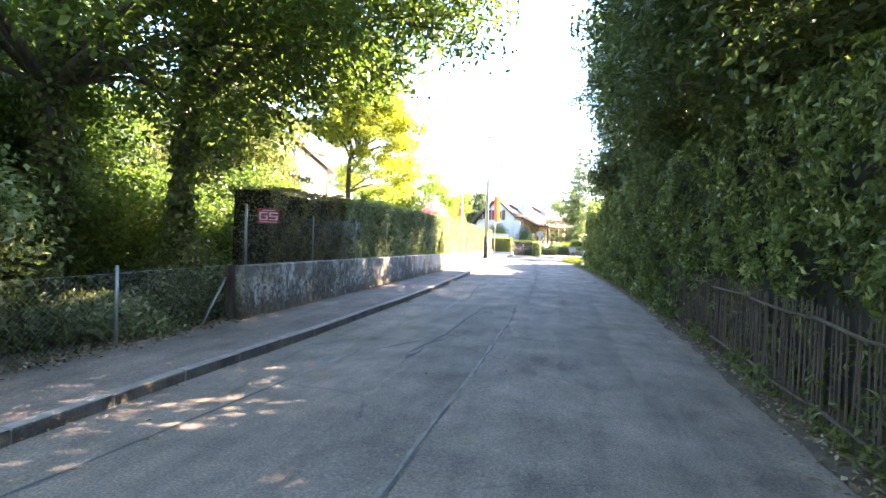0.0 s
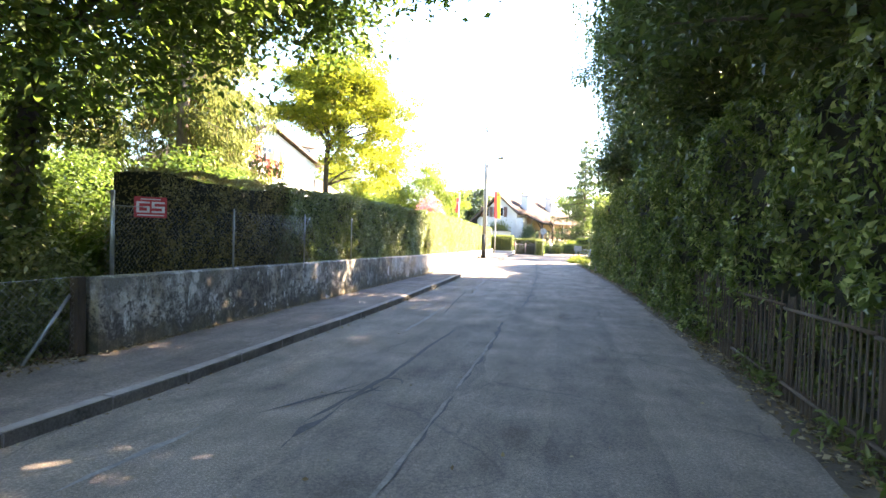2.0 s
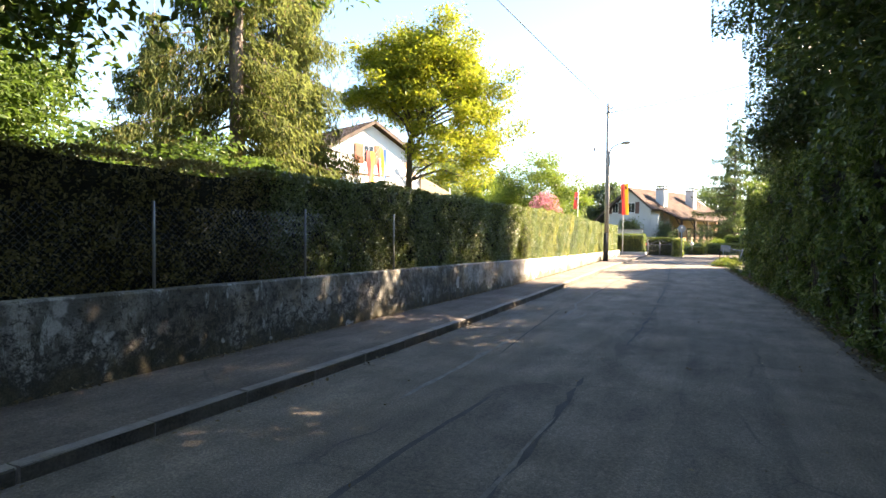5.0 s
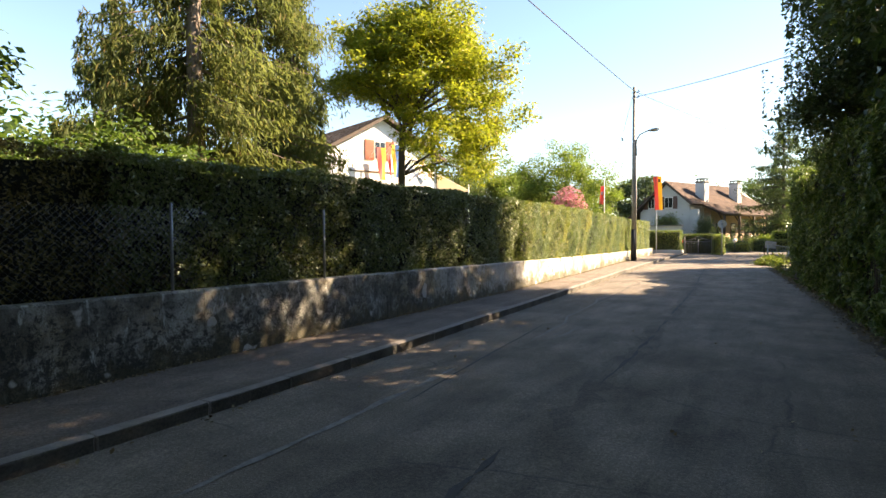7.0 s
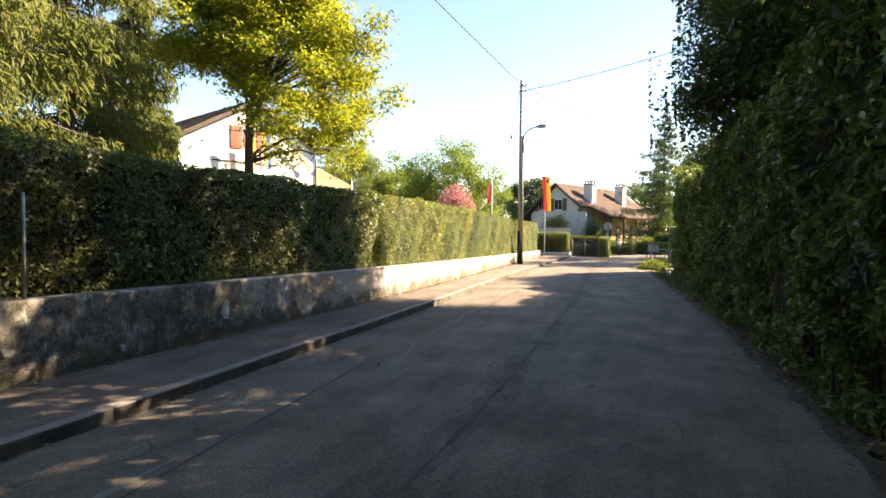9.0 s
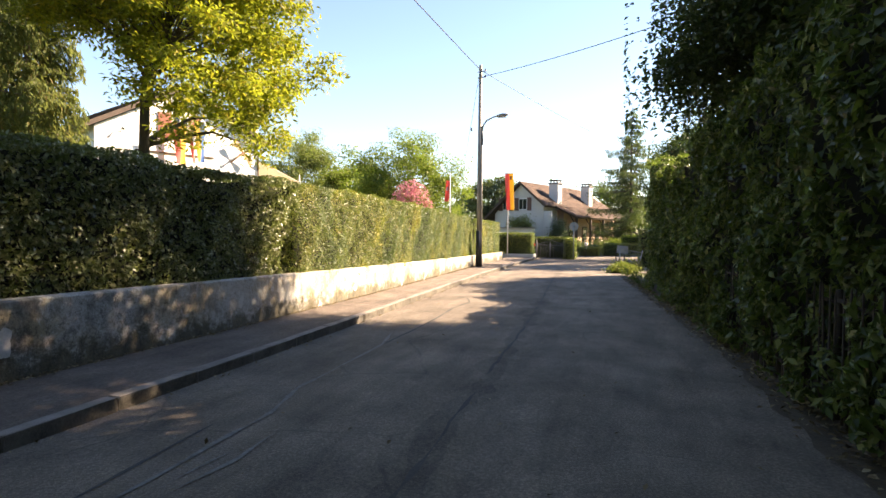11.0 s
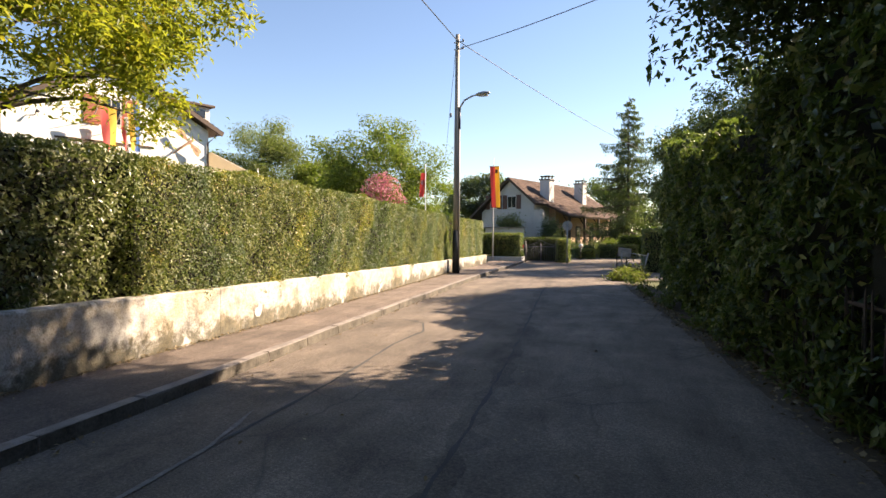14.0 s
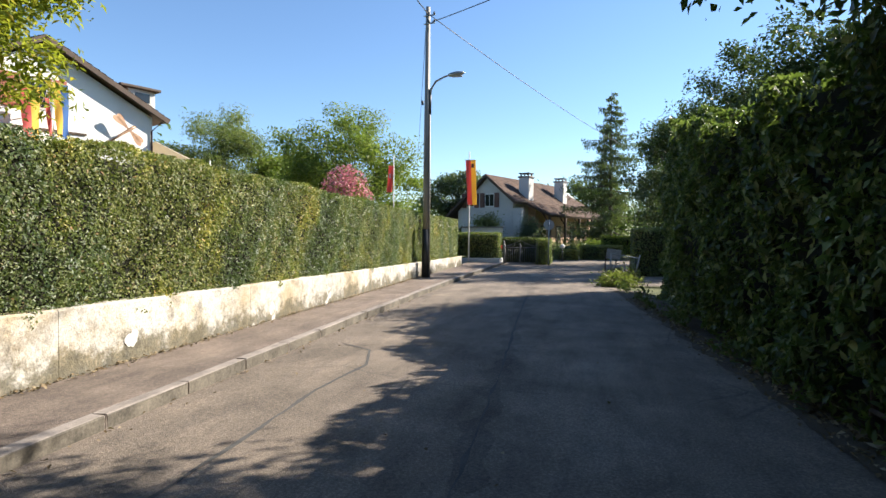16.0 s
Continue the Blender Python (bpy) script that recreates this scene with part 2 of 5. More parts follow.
def part(name, bm, mat, parent=None, label="", smooth=False, at=None):
    me = bpy.data.meshes.new(name)
    bm.to_mesh(me)
    bm.free()
    me.materials.append(mat)
    if smooth:
        me.polygons.foreach_set("use_smooth", [True] * len(me.polygons))
    return link_mesh(name, me, parent, label, at)


def thing(name, at, label, category, group="", kind=""):
    ob = new(name)
    ob.matrix_basis = at
    return tagged(ob, label, category, group, kind)


def box(bm, lo, hi, bevel=0.0, m=None):
    """A box from lo to hi, with rounded edges if bevel is given."""
    lo, hi = Vector(lo), Vector(hi)
    c, s = (lo + hi) / 2, hi - lo
    mm = Matrix.Translation(c) @ Matrix.Diagonal((*s, 1))
    if m is not None:
        mm = m @ mm
    made = bmesh.ops.create_cube(bm, size=1, matrix=mm)["verts"]
    if bevel:
        edges = list({e for v in made for e in v.link_edges})
        bmesh.ops.bevel(bm, geom=edges, offset=bevel, segments=2, affect="EDGES", profile=0.5)


def boxed(lo, hi, bevel=0.0, m=None):
    bm = bmesh.new()
    box(bm, lo, hi, bevel, m)
    return bm


def tube_data(path, radii, sides=8):
    """Verts and faces of a tapered tube along a path."""
    V, F = [], []
    n = len(path)
    for i, p in enumerate(path):
        a, b = Vector(path[max(i - 1, 0)]), Vector(path[min(i + 1, n - 1)])
        d = (b - a).normalized()
        u = d.orthogonal().normalized() if abs(d.z) < 0.9 else d.cross(Vector((0, 1, 0))).normalized()
        w = d.cross(u)
        for k in range(sides):
            t = 2 * math.pi * k / sides
            V.append(Vector(p) + (u * math.cos(t) + w * math.sin(t)) * radii[i])
    for i in range(n - 1):
        for k in range(sides):
            F.append((i * sides + k, i * sides + (k + 1) % sides, (i + 1) * sides + (k + 1) % sides, (i + 1) * sides + k))
    F.append(tuple(range(sides))[::-1])
    F.append(tuple(range((n - 1) * sides, n * sides)))
    return V, F


def tubes(name, list_of, mat, parent=None, label="", sides=8):
    V, F = [], []
    for path, radii in list_of:
        v, f = tube_data(path, radii, sides)
        o = len(V)
        V += v
        F += [tuple(i + o for i in q) for q in f]
    return link_mesh(name, mesh_from(name, V, F, mat, True), parent, label)


def leaf_mesh(name, P, N, size, mat, aspect=0.5, spread=0.6, hang=0.0, fold=0.12, rng=None):
    """Many single leaves, each folded along its middle. P: places, N: the way that each one faces."""
    n = len(P)
    P, N = np.asarray(P, float), np.asarray(N, float)
    N = N + rng.normal(0, spread, (n, 3))
    N /= np.linalg.norm(N, axis=1, keepdims=True) + 1e-9
    D = rng.normal(0, 1, (n, 3))
    D[:, 2] -= hang * 2
    D -= N * (D * N).sum(1, keepdims=True)
    D /= np.linalg.norm(D, axis=1, keepdims=True) + 1e-9
    S = np.cross(N, D)
    L = (size * rng.uniform(0.6, 1.35, n))[:, None]
    Wd = L * aspect * rng.uniform(0.75, 1.2, (n, 1)) / 2
    V = np.empty((n, 4, 3))
    V[:, 0] = P - D * L / 2
    V[:, 1] = P + S * Wd + N * L * fold
    V[:, 2] = P + D * L / 2
    V[:, 3] = P - S * Wd + N * L * fold
    me = bpy.data.meshes.new(name)
    me.vertices.add(4 * n)
    me.vertices.foreach_set("co", V.reshape(-1))
    base = np.arange(n)[:, None] * 4
    tri = np.concatenate([base + [0, 1, 2], base + [0, 2, 3]], 1).reshape(-1)
    me.loops.add(6 * n)
    me.loops.foreach_set("vertex_index", tri)
    me.polygons.add(2 * n)
    me.polygons.foreach_set("loop_start", np.arange(0, 6 * n, 3))
    me.materials.append(mat)
    me.update(calc_edges=True)
    return me


def wobble(a, b, seed=0.0):
    """A smooth uneven field of two coordinates, about -1 to 1."""
    return (np.sin(a * 1.7 + seed) * np.cos(b * 2.3 - seed * 1.3) + 0.6 * np.sin(a * 4.1 - b * 3.3 + seed * 2.1) + 0.4 * np.sin(a * 9.7 + seed) * np.cos(b * 8.3 + seed * 0.7)) / 1.6


def curve_x(table):
    ys, xs = [p[0] for p in table], [p[1] for p in table]
    return lambda y: np.interp(y, ys, xs)


kerb_x = curve_x([(-30, -3.8), (3, -4.06), (5, -4.07), (8, -3.94), (12, -3.9), (15, -3.88), (17, -3.92), (20, -4.0), (23, -4.08), (26, -4.2), (30, -4.38), (38, -4.65), (46, -4.75), (51, -4.75)])
wall_x = curve_x([(-30, -5.2), (8, -5.45), (16, -5.4), (23, -5.35), (28, -5.45), (32, -5.6), (40, -5.95), (47, -6.1), (51, -6.1)])
wall_top = curve_x([(8, 1.06), (14, 0.98), (20, 0.9), (26, 0.8), (40, 0.58), (50, 0.5)])
right_x = curve_x([(-30, 1.7), (-5, 1.9), (4, 2.05), (11, 2.05), (17.5, 1.85), (24, 1.5), (28, 1.15), (32, 0.75), (36, 0.35), (40, -0.05)])


def strip(name, xa, xb, y0, y1, z, mat, step=0.5, cols=6, crown=0.0):
    """A level strip between two curved edges."""
    ys = np.arange(y0, y1 + step / 2, step)
    V, F = [], []
    for y in ys:
        a, b = float(xa(y)), float(xb(y))
        for c in range(cols + 1):
            t = c / cols
            V.append((a + (b - a) * t, y, z + crown * (1 - (2 * t - 1) ** 2)))
    for i in range(len(ys) - 1):
        for c in range(cols):
            o = i * (cols + 1) + c
            F.append((o, o + 1, o + cols + 2, o + cols + 1))
    return link_mesh(name, mesh_from(name, V, F, mat, True))


# ---- the ground ----
gs = [(-400, -400, -0.06), (400, -400, -0.06), (400, 500, -0.06), (-400, 500, -0.06)]
ground = link_mesh("ground", mesh_from("ground", gs, [(0, 1, 2, 3)], LAWN))
tagged(ground, "rough grass and soil round the road", "ground", kind="structure")
road = strip("road", lambda y: kerb_x(y) - 0.1, lambda y: np.where(y < 40.5, right_x(y) + 0.35, 8.0), -30, 40.5, 0.0, ROAD, crown=0.03)
tagged(road, "grey patched asphalt lane with worn seams", "road", kind="structure")
yard = strip("road_junction", lambda y: kerb_x(y) - 0.1, lambda y: np.interp(y, [40.5, 42, 70], [0.3, 9, 16]), 40.5, 62, 0.0, ROAD)
tagged(yard, "asphalt where the lane opens before the gate", "road", kind="structure")
pavement = strip("pavement", lambda y: wall_x(y) - 0.25, lambda y: kerb_x(y) - 0.14, -30, 51, 0.115, WALK, cols=4)
tagged(pavement, "raised grey asphalt footway behind a stone kerb", "pavement", kind="structure")
wood_floor = strip("woodland_floor", lambda y: -30 + 0 * y, lambda y: wall_x(y) - 0.2, -28, 9.0, 0.06, SOIL, step=2)
tagged(wood_floor, "dark soil and leaf litter behind the wire fence", "ground", kind="structure")
garden = strip("garden_ground", lambda y: -60 + 0 * y, lambda y: wall_x(y) - 0.2, 9, 50, 0.45, LAWN, step=2)
tagged(garden, "lawn behind the retaining wall", "ground", kind="structure")


def hedge(name, face, depth, y0, y1, z0, ztop, mat, leaf, density, label, side=1, seed=1, rough=0.06, aspect=0.5, spread=0.6, gap=None, group="hedges"):
    """A hedge along the road: a solid core for the twigs, inner shade put into its near-black colour, with leaves on
    the face, the top and the ends. side 1: its face looks to +x.
    """
    rng = np.random.default_rng(seed)
    ob = thing(name, pose(0, 0, 0), label, "hedge", group)
    zt = ztop if callable(ztop) else (lambda y: np.full_like(np.asarray(y, float), ztop))
    ln = y1 - y0
    hmean = float(np.mean(zt(np.linspace(y0, y1, 9)))) - z0
    n1 = int(ln * hmean * density)
    y = rng.uniform(y0, y1, n1)
    z = z0 + (zt(y) - z0) * rng.uniform(0, 1, n1)
    bulge = wobble(y, z, seed) * rough
    inn = np.abs(rng.normal(0, 0.05, n1))
    P1 = np.stack([face(y) + side * (bulge - inn + rough * 0.3), y, z], 1)
    N1 = np.tile([side * 1.0, -0.15, 0.35], (n1, 1))
    n2 = int(ln * depth * density * 0.8)
    y = rng.uniform(y0, y1, n2)
    x = rng.uniform(0, 1, n2) * depth
    P2 = np.stack([face(y) - side * x, y, zt(y) + wobble(y, x, seed + 3) * rough * 0.8 - np.abs(rng.normal(0, 0.03, n2))], 1)
    N2 = np.tile([0, 0, 1.0], (n2, 1))
    n3 = int(depth * hmean * density)
    x, z = rng.uniform(0, depth, n3), rng.uniform(0, 1, n3)
    ye = np.where(rng.uniform(0, 1, n3) < 0.6, y0, y1)
    P3 = np.stack([face(ye) - side * x, ye + rng.normal(0, 0.05, n3), z0 + (zt(ye) - z0) * z], 1)
    N3 = np.stack([np.zeros(n3), np.where(ye == y0, -1.0, 1.0), np.full(n3, 0.3)], 1)
    P, N = np.concatenate([P1, P2, P3]), np.concatenate([N1, N2, N3])
    if gap:
        keep = rng.uniform(0, 1, len(P)) > gap(P[:, 1], P[:, 2])
        P, N = P[keep], N[keep]
    link_mesh("foliage", leaf_mesh("foliage", P, N, leaf, mat, aspect, spread, 0.25, rng=rng), ob)
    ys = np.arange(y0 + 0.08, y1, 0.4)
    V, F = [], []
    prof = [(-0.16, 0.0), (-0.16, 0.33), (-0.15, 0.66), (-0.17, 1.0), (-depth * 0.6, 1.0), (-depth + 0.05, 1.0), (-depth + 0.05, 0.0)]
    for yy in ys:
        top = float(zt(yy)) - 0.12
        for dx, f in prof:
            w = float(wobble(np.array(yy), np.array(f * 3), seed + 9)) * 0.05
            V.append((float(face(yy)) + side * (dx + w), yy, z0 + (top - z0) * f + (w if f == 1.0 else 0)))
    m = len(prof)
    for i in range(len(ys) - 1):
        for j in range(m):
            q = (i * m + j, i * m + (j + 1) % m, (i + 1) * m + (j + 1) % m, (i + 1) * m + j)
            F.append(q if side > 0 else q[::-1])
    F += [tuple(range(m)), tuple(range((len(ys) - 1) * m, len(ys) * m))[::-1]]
    link_mesh("twig_shade_core", mesh_from("twig_shade_core", V, F, TWIG_SHADE), ob)
    return ob


def tree(name, base, height, crown, radii, clumps, leaves, leaf, mat, label, seed=1, trunk=0.2, bark=None, lean=(0, 0), clump_r=0.7, hang=0.15, fork=0.35, aspect=0.5, kind_="tree", group="trees", low=-1.0, ivy=0, bare=None):
    """A broad-leaved tree: tapered trunk, limbs to most clumps, and clumps of single leaves in an uneven crown."""
    rng = np.random.default_rng(seed)
    ob = thing(name, pose(*base), label, kind_, group)
    cx, cy, cz = crown
    rx, ry, rz = radii
    d = rng.normal(0, 1, (clumps, 3))
    d /= np.linalg.norm(d, axis=1, keepdims=True)
    d[:, 2] = np.where(d[:, 2] < low, -d[:, 2], d[:, 2])
    if bare:
        d[:, 2] = np.where((d[:, 0] * bare[0] + d[:, 1] * bare[1] > 0.2) & (d[:, 2] < 0.0), np.abs(d[:, 2]) + 0.1, d[:, 2])
    r = rng.uniform(0.35, 1.0, clumps) ** 0.6 * (1 + 0.26 * wobble(d[:, 0] * 3, d[:, 2] * 3 + d[:, 1] * 2, seed))
    C = np.stack([cx + d[:, 0] * r * rx, cy + d[:, 1] * r * ry, cz + d[:, 2] * r * rz], 1)
    fz = height * fork
    top = Vector((cx * 0.9, cy * 0.9, cz + rz * 0.55))
    stem = [Vector((0, 0, -0.3)), Vector((lean[0] * 0.15, lean[1] * 0.15, fz * 0.35)), Vector((lean[0] * 0.5, lean[1] * 0.5, fz)), Vector((cx * 0.6 + 0.1, cy * 0.6, (fz + cz) / 2 + 0.2)), top]
    path = []
    for i in range(4):
        for s in range(4):
            t = s / 4
            path.append(stem[i].lerp(stem[i + 1], t) + Vector(rng.normal(0, 0.03 * trunk / 0.2, 3)) * (0 if i + s == 0 else 1))
    path.append(top)
    rad = [trunk * (1.35 if i == 0 else 1) * (1 - 0.9 * (i / (len(path) - 1)) ** 0.9) for i in range(len(path))]
    trunk_ob = tubes("trunk", [(path, rad)], bark or BARK, ob, sides=10)
    if ivy:
        n = ivy
        k = rng.integers(0, 9, n)
        PT = np.array([tuple(q) for q in path])
        f = rng.uniform(0, 1, (n, 1))
        c = PT[k] * (1 - f) + PT[k + 1] * f
        a = rng.uniform(0, 2 * math.pi, n)
        out = np.stack([np.cos(a), np.sin(a), np.full(n, 0.3)], 1)
        rr_ = np.array(rad)[k] * 1.05 + np.abs(rng.normal(0, 0.12, n)) * (0.4 + np.abs(wobble(a, c[:, 2] * 1.5, seed)))
        link_mesh("ivy", leaf_mesh("ivy", c + out * rr_[:, None], out, 0.11, IVY, 0.75, 0.5, 0.4, rng=rng), ob, "ivy climbing the trunk")
    limbs = []
    for c in C[:: max(1, clumps // 42)]:
        c = Vector(c)
        k = min(len(path) - 2, max(6, int(6 + (c.z - fz) / max(0.5, (top.z - fz)) * 7)))
        s = path[k] if c.z > path[6].z else path[6 + int(rng.integers(0, 2))]
        mid = s.lerp(c, 0.5) + Vector((rng.normal(0, 0.15), rng.normal(0, 0.15), 0.12 * (c - s).length))
        q = s.lerp(mid, 0.5) + Vector((0, 0, 0.05))
        r0 = min(rad[k] * 0.55, 0.035 + 0.018 * (c - s).length)
        limbs.append(([s, q, mid, mid.lerp(c, 0.5), c], [r0, r0 * 0.8, r0 * 0.55, r0 * 0.35, r0 * 0.15]))
    for limb in limbs:
        tubes("limb", [limb], bark or BARK, ob, sides=5)
    per = leaves // clumps
    off = np.clip(rng.normal(0, 1, (clumps, per, 3)), -1.6, 1.6) * clump_r * rng.uniform(0.6, 1.25, (clumps, 1, 1)) * np.array([0.55, 0.55, 0.38])
    P = (C[:, None, :] + off).reshape(-1, 3)
    N = off.reshape(-1, 3) * 0.6 + np.array([0, 0, 0.8])
    link_mesh("crown", leaf_mesh("crown", P, N, leaf, mat, aspect, 0.55, hang, rng=rng), ob)
    return ob


def conifer(name, base, height, radius, mat, label, seed=1, trunk=0.22, first=1.0, whorls=26, twigs=90, droop=0.35, twig=0.3, bark=None, curtain=1.0, thin=None):
    """A spruce: straight stem, whorls of drooping branches, hanging needle twigs."""
    rng = np.random.default_rng(seed)
    ob = thing(name, pose(*base), label, "tree", "conifers")
    path = [Vector((rng.normal(0, 0.03), rng.normal(0, 0.03), height * i / 10)) for i in range(11)]
    tubes("trunk", [(path, [trunk * (1 - 0.095 * i) for i in range(11)])], bark or SPRUCE_BARK, ob, sides=9)
    branches, P, N = [], [], []
    for w in range(whorls):
        f = w / whorls
        z = first + (height - first) * f
        R = radius * (1 - f) ** 0.8 * rng.uniform(0.75, 1.12) + 0.15
        for b in range(int(rng.integers(4, 7))):
            a = rng.uniform(0, 2 * math.pi)
            ln = R * (rng.uniform(0.55, 1.15) if thin is None else rng.uniform(0.35, 1.3))
            z = first + (height - first) * min(0.99, max(0.0, f + rng.uniform(-0.6, 0.6) / whorls))
            dx, dy = math.cos(a), math.sin(a)
            if thin and dx * thin[0] + dy * thin[1] > 0.35 and z < 9.0 and rng.uniform(0, 1) < 0.55:
                continue
            pts = [Vector((dx * ln * t, dy * ln * t, z - droop * ln * t ** 1.3 + 0.18 * ln * t ** 3)) for t in (0, 0.25, 0.5, 0.75, 1)]
            r0 = 0.012 + 0.012 * ln
            branches.append((pts, [r0, r0 * 0.8, r0 * 0.6, r0 * 0.4, r0 * 0.15]))
            m = max(6, int(twigs * ln / radius))
            t = rng.uniform(0.15, 1.02, m)
            side = rng.normal(0, 0.16, m) * ln * (1.1 - 0.6 * t) * 0.9
            hz = -np.abs(rng.normal(0, 0.18 * curtain, m)) * (0.4 + ln * 0.25)
            P.append(np.stack([dx * ln * t - dy * side, dy * ln * t + dx * side, z - droop * ln * t ** 1.3 + 0.18 * ln * t ** 3 + hz], 1))
            N.append(np.tile([dx * 0.6, dy * 0.6, 0.35], (m, 1)))
    for branch in branches:
        tubes("branch", [branch], bark or SPRUCE_BARK, ob, sides=4)
    link_mesh("needles", leaf_mesh("needles", np.concatenate(P), np.concatenate(N), twig, mat, 0.17, 0.5, 0.9 * curtain, rng=rng), ob)
    return ob


def bush(name, base, size, count, leaf, mat, label, seed=1, group="bushes", aspect=0.5, blossom=None):
    """A loose shrub of stems and leaf clumps."""
    rng = np.random.default_rng(seed)
    ob = thing(name, pose(*base), label, "bush", group)
    k = 26
    d = rng.normal(0, 1, (k, 3))
    d /= np.linalg.norm(d, axis=1, keepdims=True)
    C = d * rng.uniform(0.3, 0.95, (k, 1)) * np.array(size) / 2
    C[:, 2] = np.abs(C[:, 2]) * 1.5 + size[2] * 0.12
    stems = [([Vector((rng.normal(0, 0.1), rng.normal(0, 0.1), -0.1)), Vector(c) * 0.5 + Vector((0, 0, 0.1)), Vector(c)], [0.03, 0.02, 0.006]) for c in C[:18]]
    for stem in stems:
        tubes("stem", [stem], BARK, ob, sides=5)
    per = count // k
    off = rng.normal(0, 1, (k, per, 3)) * np.array(size) * 0.13
    P = (C[:, None, :] + off).reshape(-1, 3)
    P[:, 2] = np.maximum(P[:, 2], 0.02)
    link_mesh("foliage", leaf_mesh("foliage", P, off.reshape(-1, 3) + np.array([0, 0, 0.4]), leaf, mat, aspect, 0.6, 0.2, rng=rng), ob)
    if blossom:
        n = count // 3
        d = rng.normal(0, 1, (n, 3))
        d[:, 2] = np.abs(d[:, 2])
        d /= np.linalg.norm(d, axis=1, keepdims=True)
        Q = d * np.array(size) * rng.uniform(0.36, 0.56, (n, 1)) + np.array([0, 0, size[2] * 0.35])
        link_mesh("blossom", leaf_mesh("blossom", Q, d, leaf * 0.9, blossom, 0.9, 0.7, 0, rng=rng), ob, "clusters of pink flowers")
    return ob


# ---- the wall beside the footway ----
def retaining_wall():
    k = Mat("stained_concrete")
    big, fine, drip = k.noise(0.8, 6, 0.65), k.noise(24, 6, 0.7), k.noise(2.2, 7, 0.7, stretch=(1.0, 1.0, 0.25))
    pos = k.t.nodes.new("ShaderNodeSeparateXYZ")
    k.link(k.t.nodes.new("ShaderNodeNewGeometry").outputs["Position"], pos.inputs[0])
    c = k.ramp(big, [(0.3, (0.4, 0.38, 0.34)), (0.5, (0.52, 0.495, 0.445)), (0.7, (0.68, 0.655, 0.6))])
    old = k.math("ADD", k.math("MULTIPLY", pos.outputs["Y"], -0.09), k.math("ADD", k.math("MULTIPLY", k.noise(0.3, 4), 1.2), 1.75))
    old = k.ramp(old, [(0.2, (0, 0, 0)), (0.8, (1, 1, 1))])
    c = k.mix(k.ramp(k.noise(1.1, 7, 0.7), [(0.46, (0, 0, 0)), (0.62, (0.75, 0.75, 0.75))]), c, (0.36, 0.27, 0.14))
    c = k.mix(k.ramp(k.noise(14, 9, 0.8), [(0.5, (0, 0, 0)), (0.62, (0.55, 0.55, 0.55))]), c, (0.22, 0.19, 0.14))
    cover = k.ramp(k.noise(0.35, 3), [(0.35, (0.0, 0.0, 0.0)), (0.62, (0.16, 0.16, 0.16))])
    cover = k.math("ADD", cover, k.math("MULTIPLY", old, 0.035))
    cover = k.math("MULTIPLY", cover, k.math("ADD", k.math("MULTIPLY", old, 0.85), 0.15))
    blotch = k.math("ADD", k.math("ADD", k.math("MULTIPLY", k.noise(2.6, 10, 0.72), 0.75), k.math("MULTIPLY", drip, 0.25)), cover)
    c = k.mix(k.ramp(blotch, [(0.53, (0, 0, 0)), (0.66, (0.75, 0.75, 0.75))]), c, (0.07, 0.067, 0.058))
    c = k.mix(k.math("MULTIPLY", k.ramp(k.math("ADD", k.math("ADD", k.noise(11, 12, 0.85), k.math("MULTIPLY", cover, 0.35)), k.math("ADD", k.math("MULTIPLY", pos.outputs["Z"], -0.13), 0.05)), [(0.505, (0, 0, 0)), (0.55, (0.9, 0.9, 0.9))]), k.math("ADD", k.math("MULTIPLY", old, 0.8), 0.2)), c, (0.045, 0.042, 0.036))
    c = k.mix(k.math("MULTIPLY", k.ramp(k.noise(5, 9, 0.8, stretch=(1.0, 1.0, 0.35)), [(0.57, (0, 0, 0)), (0.63, (0.8, 0.8, 0.8))]), old), c, (0.68, 0.69, 0.64))
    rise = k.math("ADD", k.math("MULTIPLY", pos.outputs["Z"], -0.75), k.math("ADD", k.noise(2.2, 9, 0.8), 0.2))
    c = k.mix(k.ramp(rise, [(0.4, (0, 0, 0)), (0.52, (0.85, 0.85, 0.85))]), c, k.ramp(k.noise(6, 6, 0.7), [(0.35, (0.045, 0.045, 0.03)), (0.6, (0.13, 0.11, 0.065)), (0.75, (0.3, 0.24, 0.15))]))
    c = k.mix(k.ramp(k.noise(1.9, 3), [(0.66, (0, 0, 0)), (0.69, (0.9, 0.9, 0.9))]), c, (0.6, 0.58, 0.54))
    c = k.mix(0.75, c, k.mix(1.0, c, k.ramp(k.noise(48, 8, 0.85), [(0.36, (0.45, 0.43, 0.4)), (0.5, (1.0, 1.0, 1.0)), (0.66, (1.3, 1.3, 1.3))]), "MULTIPLY"))
    k.set(c, 0.92)
    k.bump(k.math("ADD", fine, drip), 0.7, 0.016)
    ob = thing("wall_footway", pose(0, 0, 0), "low grey rendered retaining wall with black stains", "wall", kind="structure")
    joints = [8.85, 11.6, 14.6, 18.3, 22.3, 26.2, 29.5, 33.0, 36.5, 40.2, 43.6, 46.8]
    for a, b in zip(joints, joints[1:]):
        ys = np.linspace(a + 0.0025, b - 0.0025, 9)
        V, F = [], []
        for y in ys:
            x, zt = float(wall_x(y)), float(wall_top(y))
            w = float(wobble(np.array(y * 2), np.array(1.0), 2.0)) * 0.008
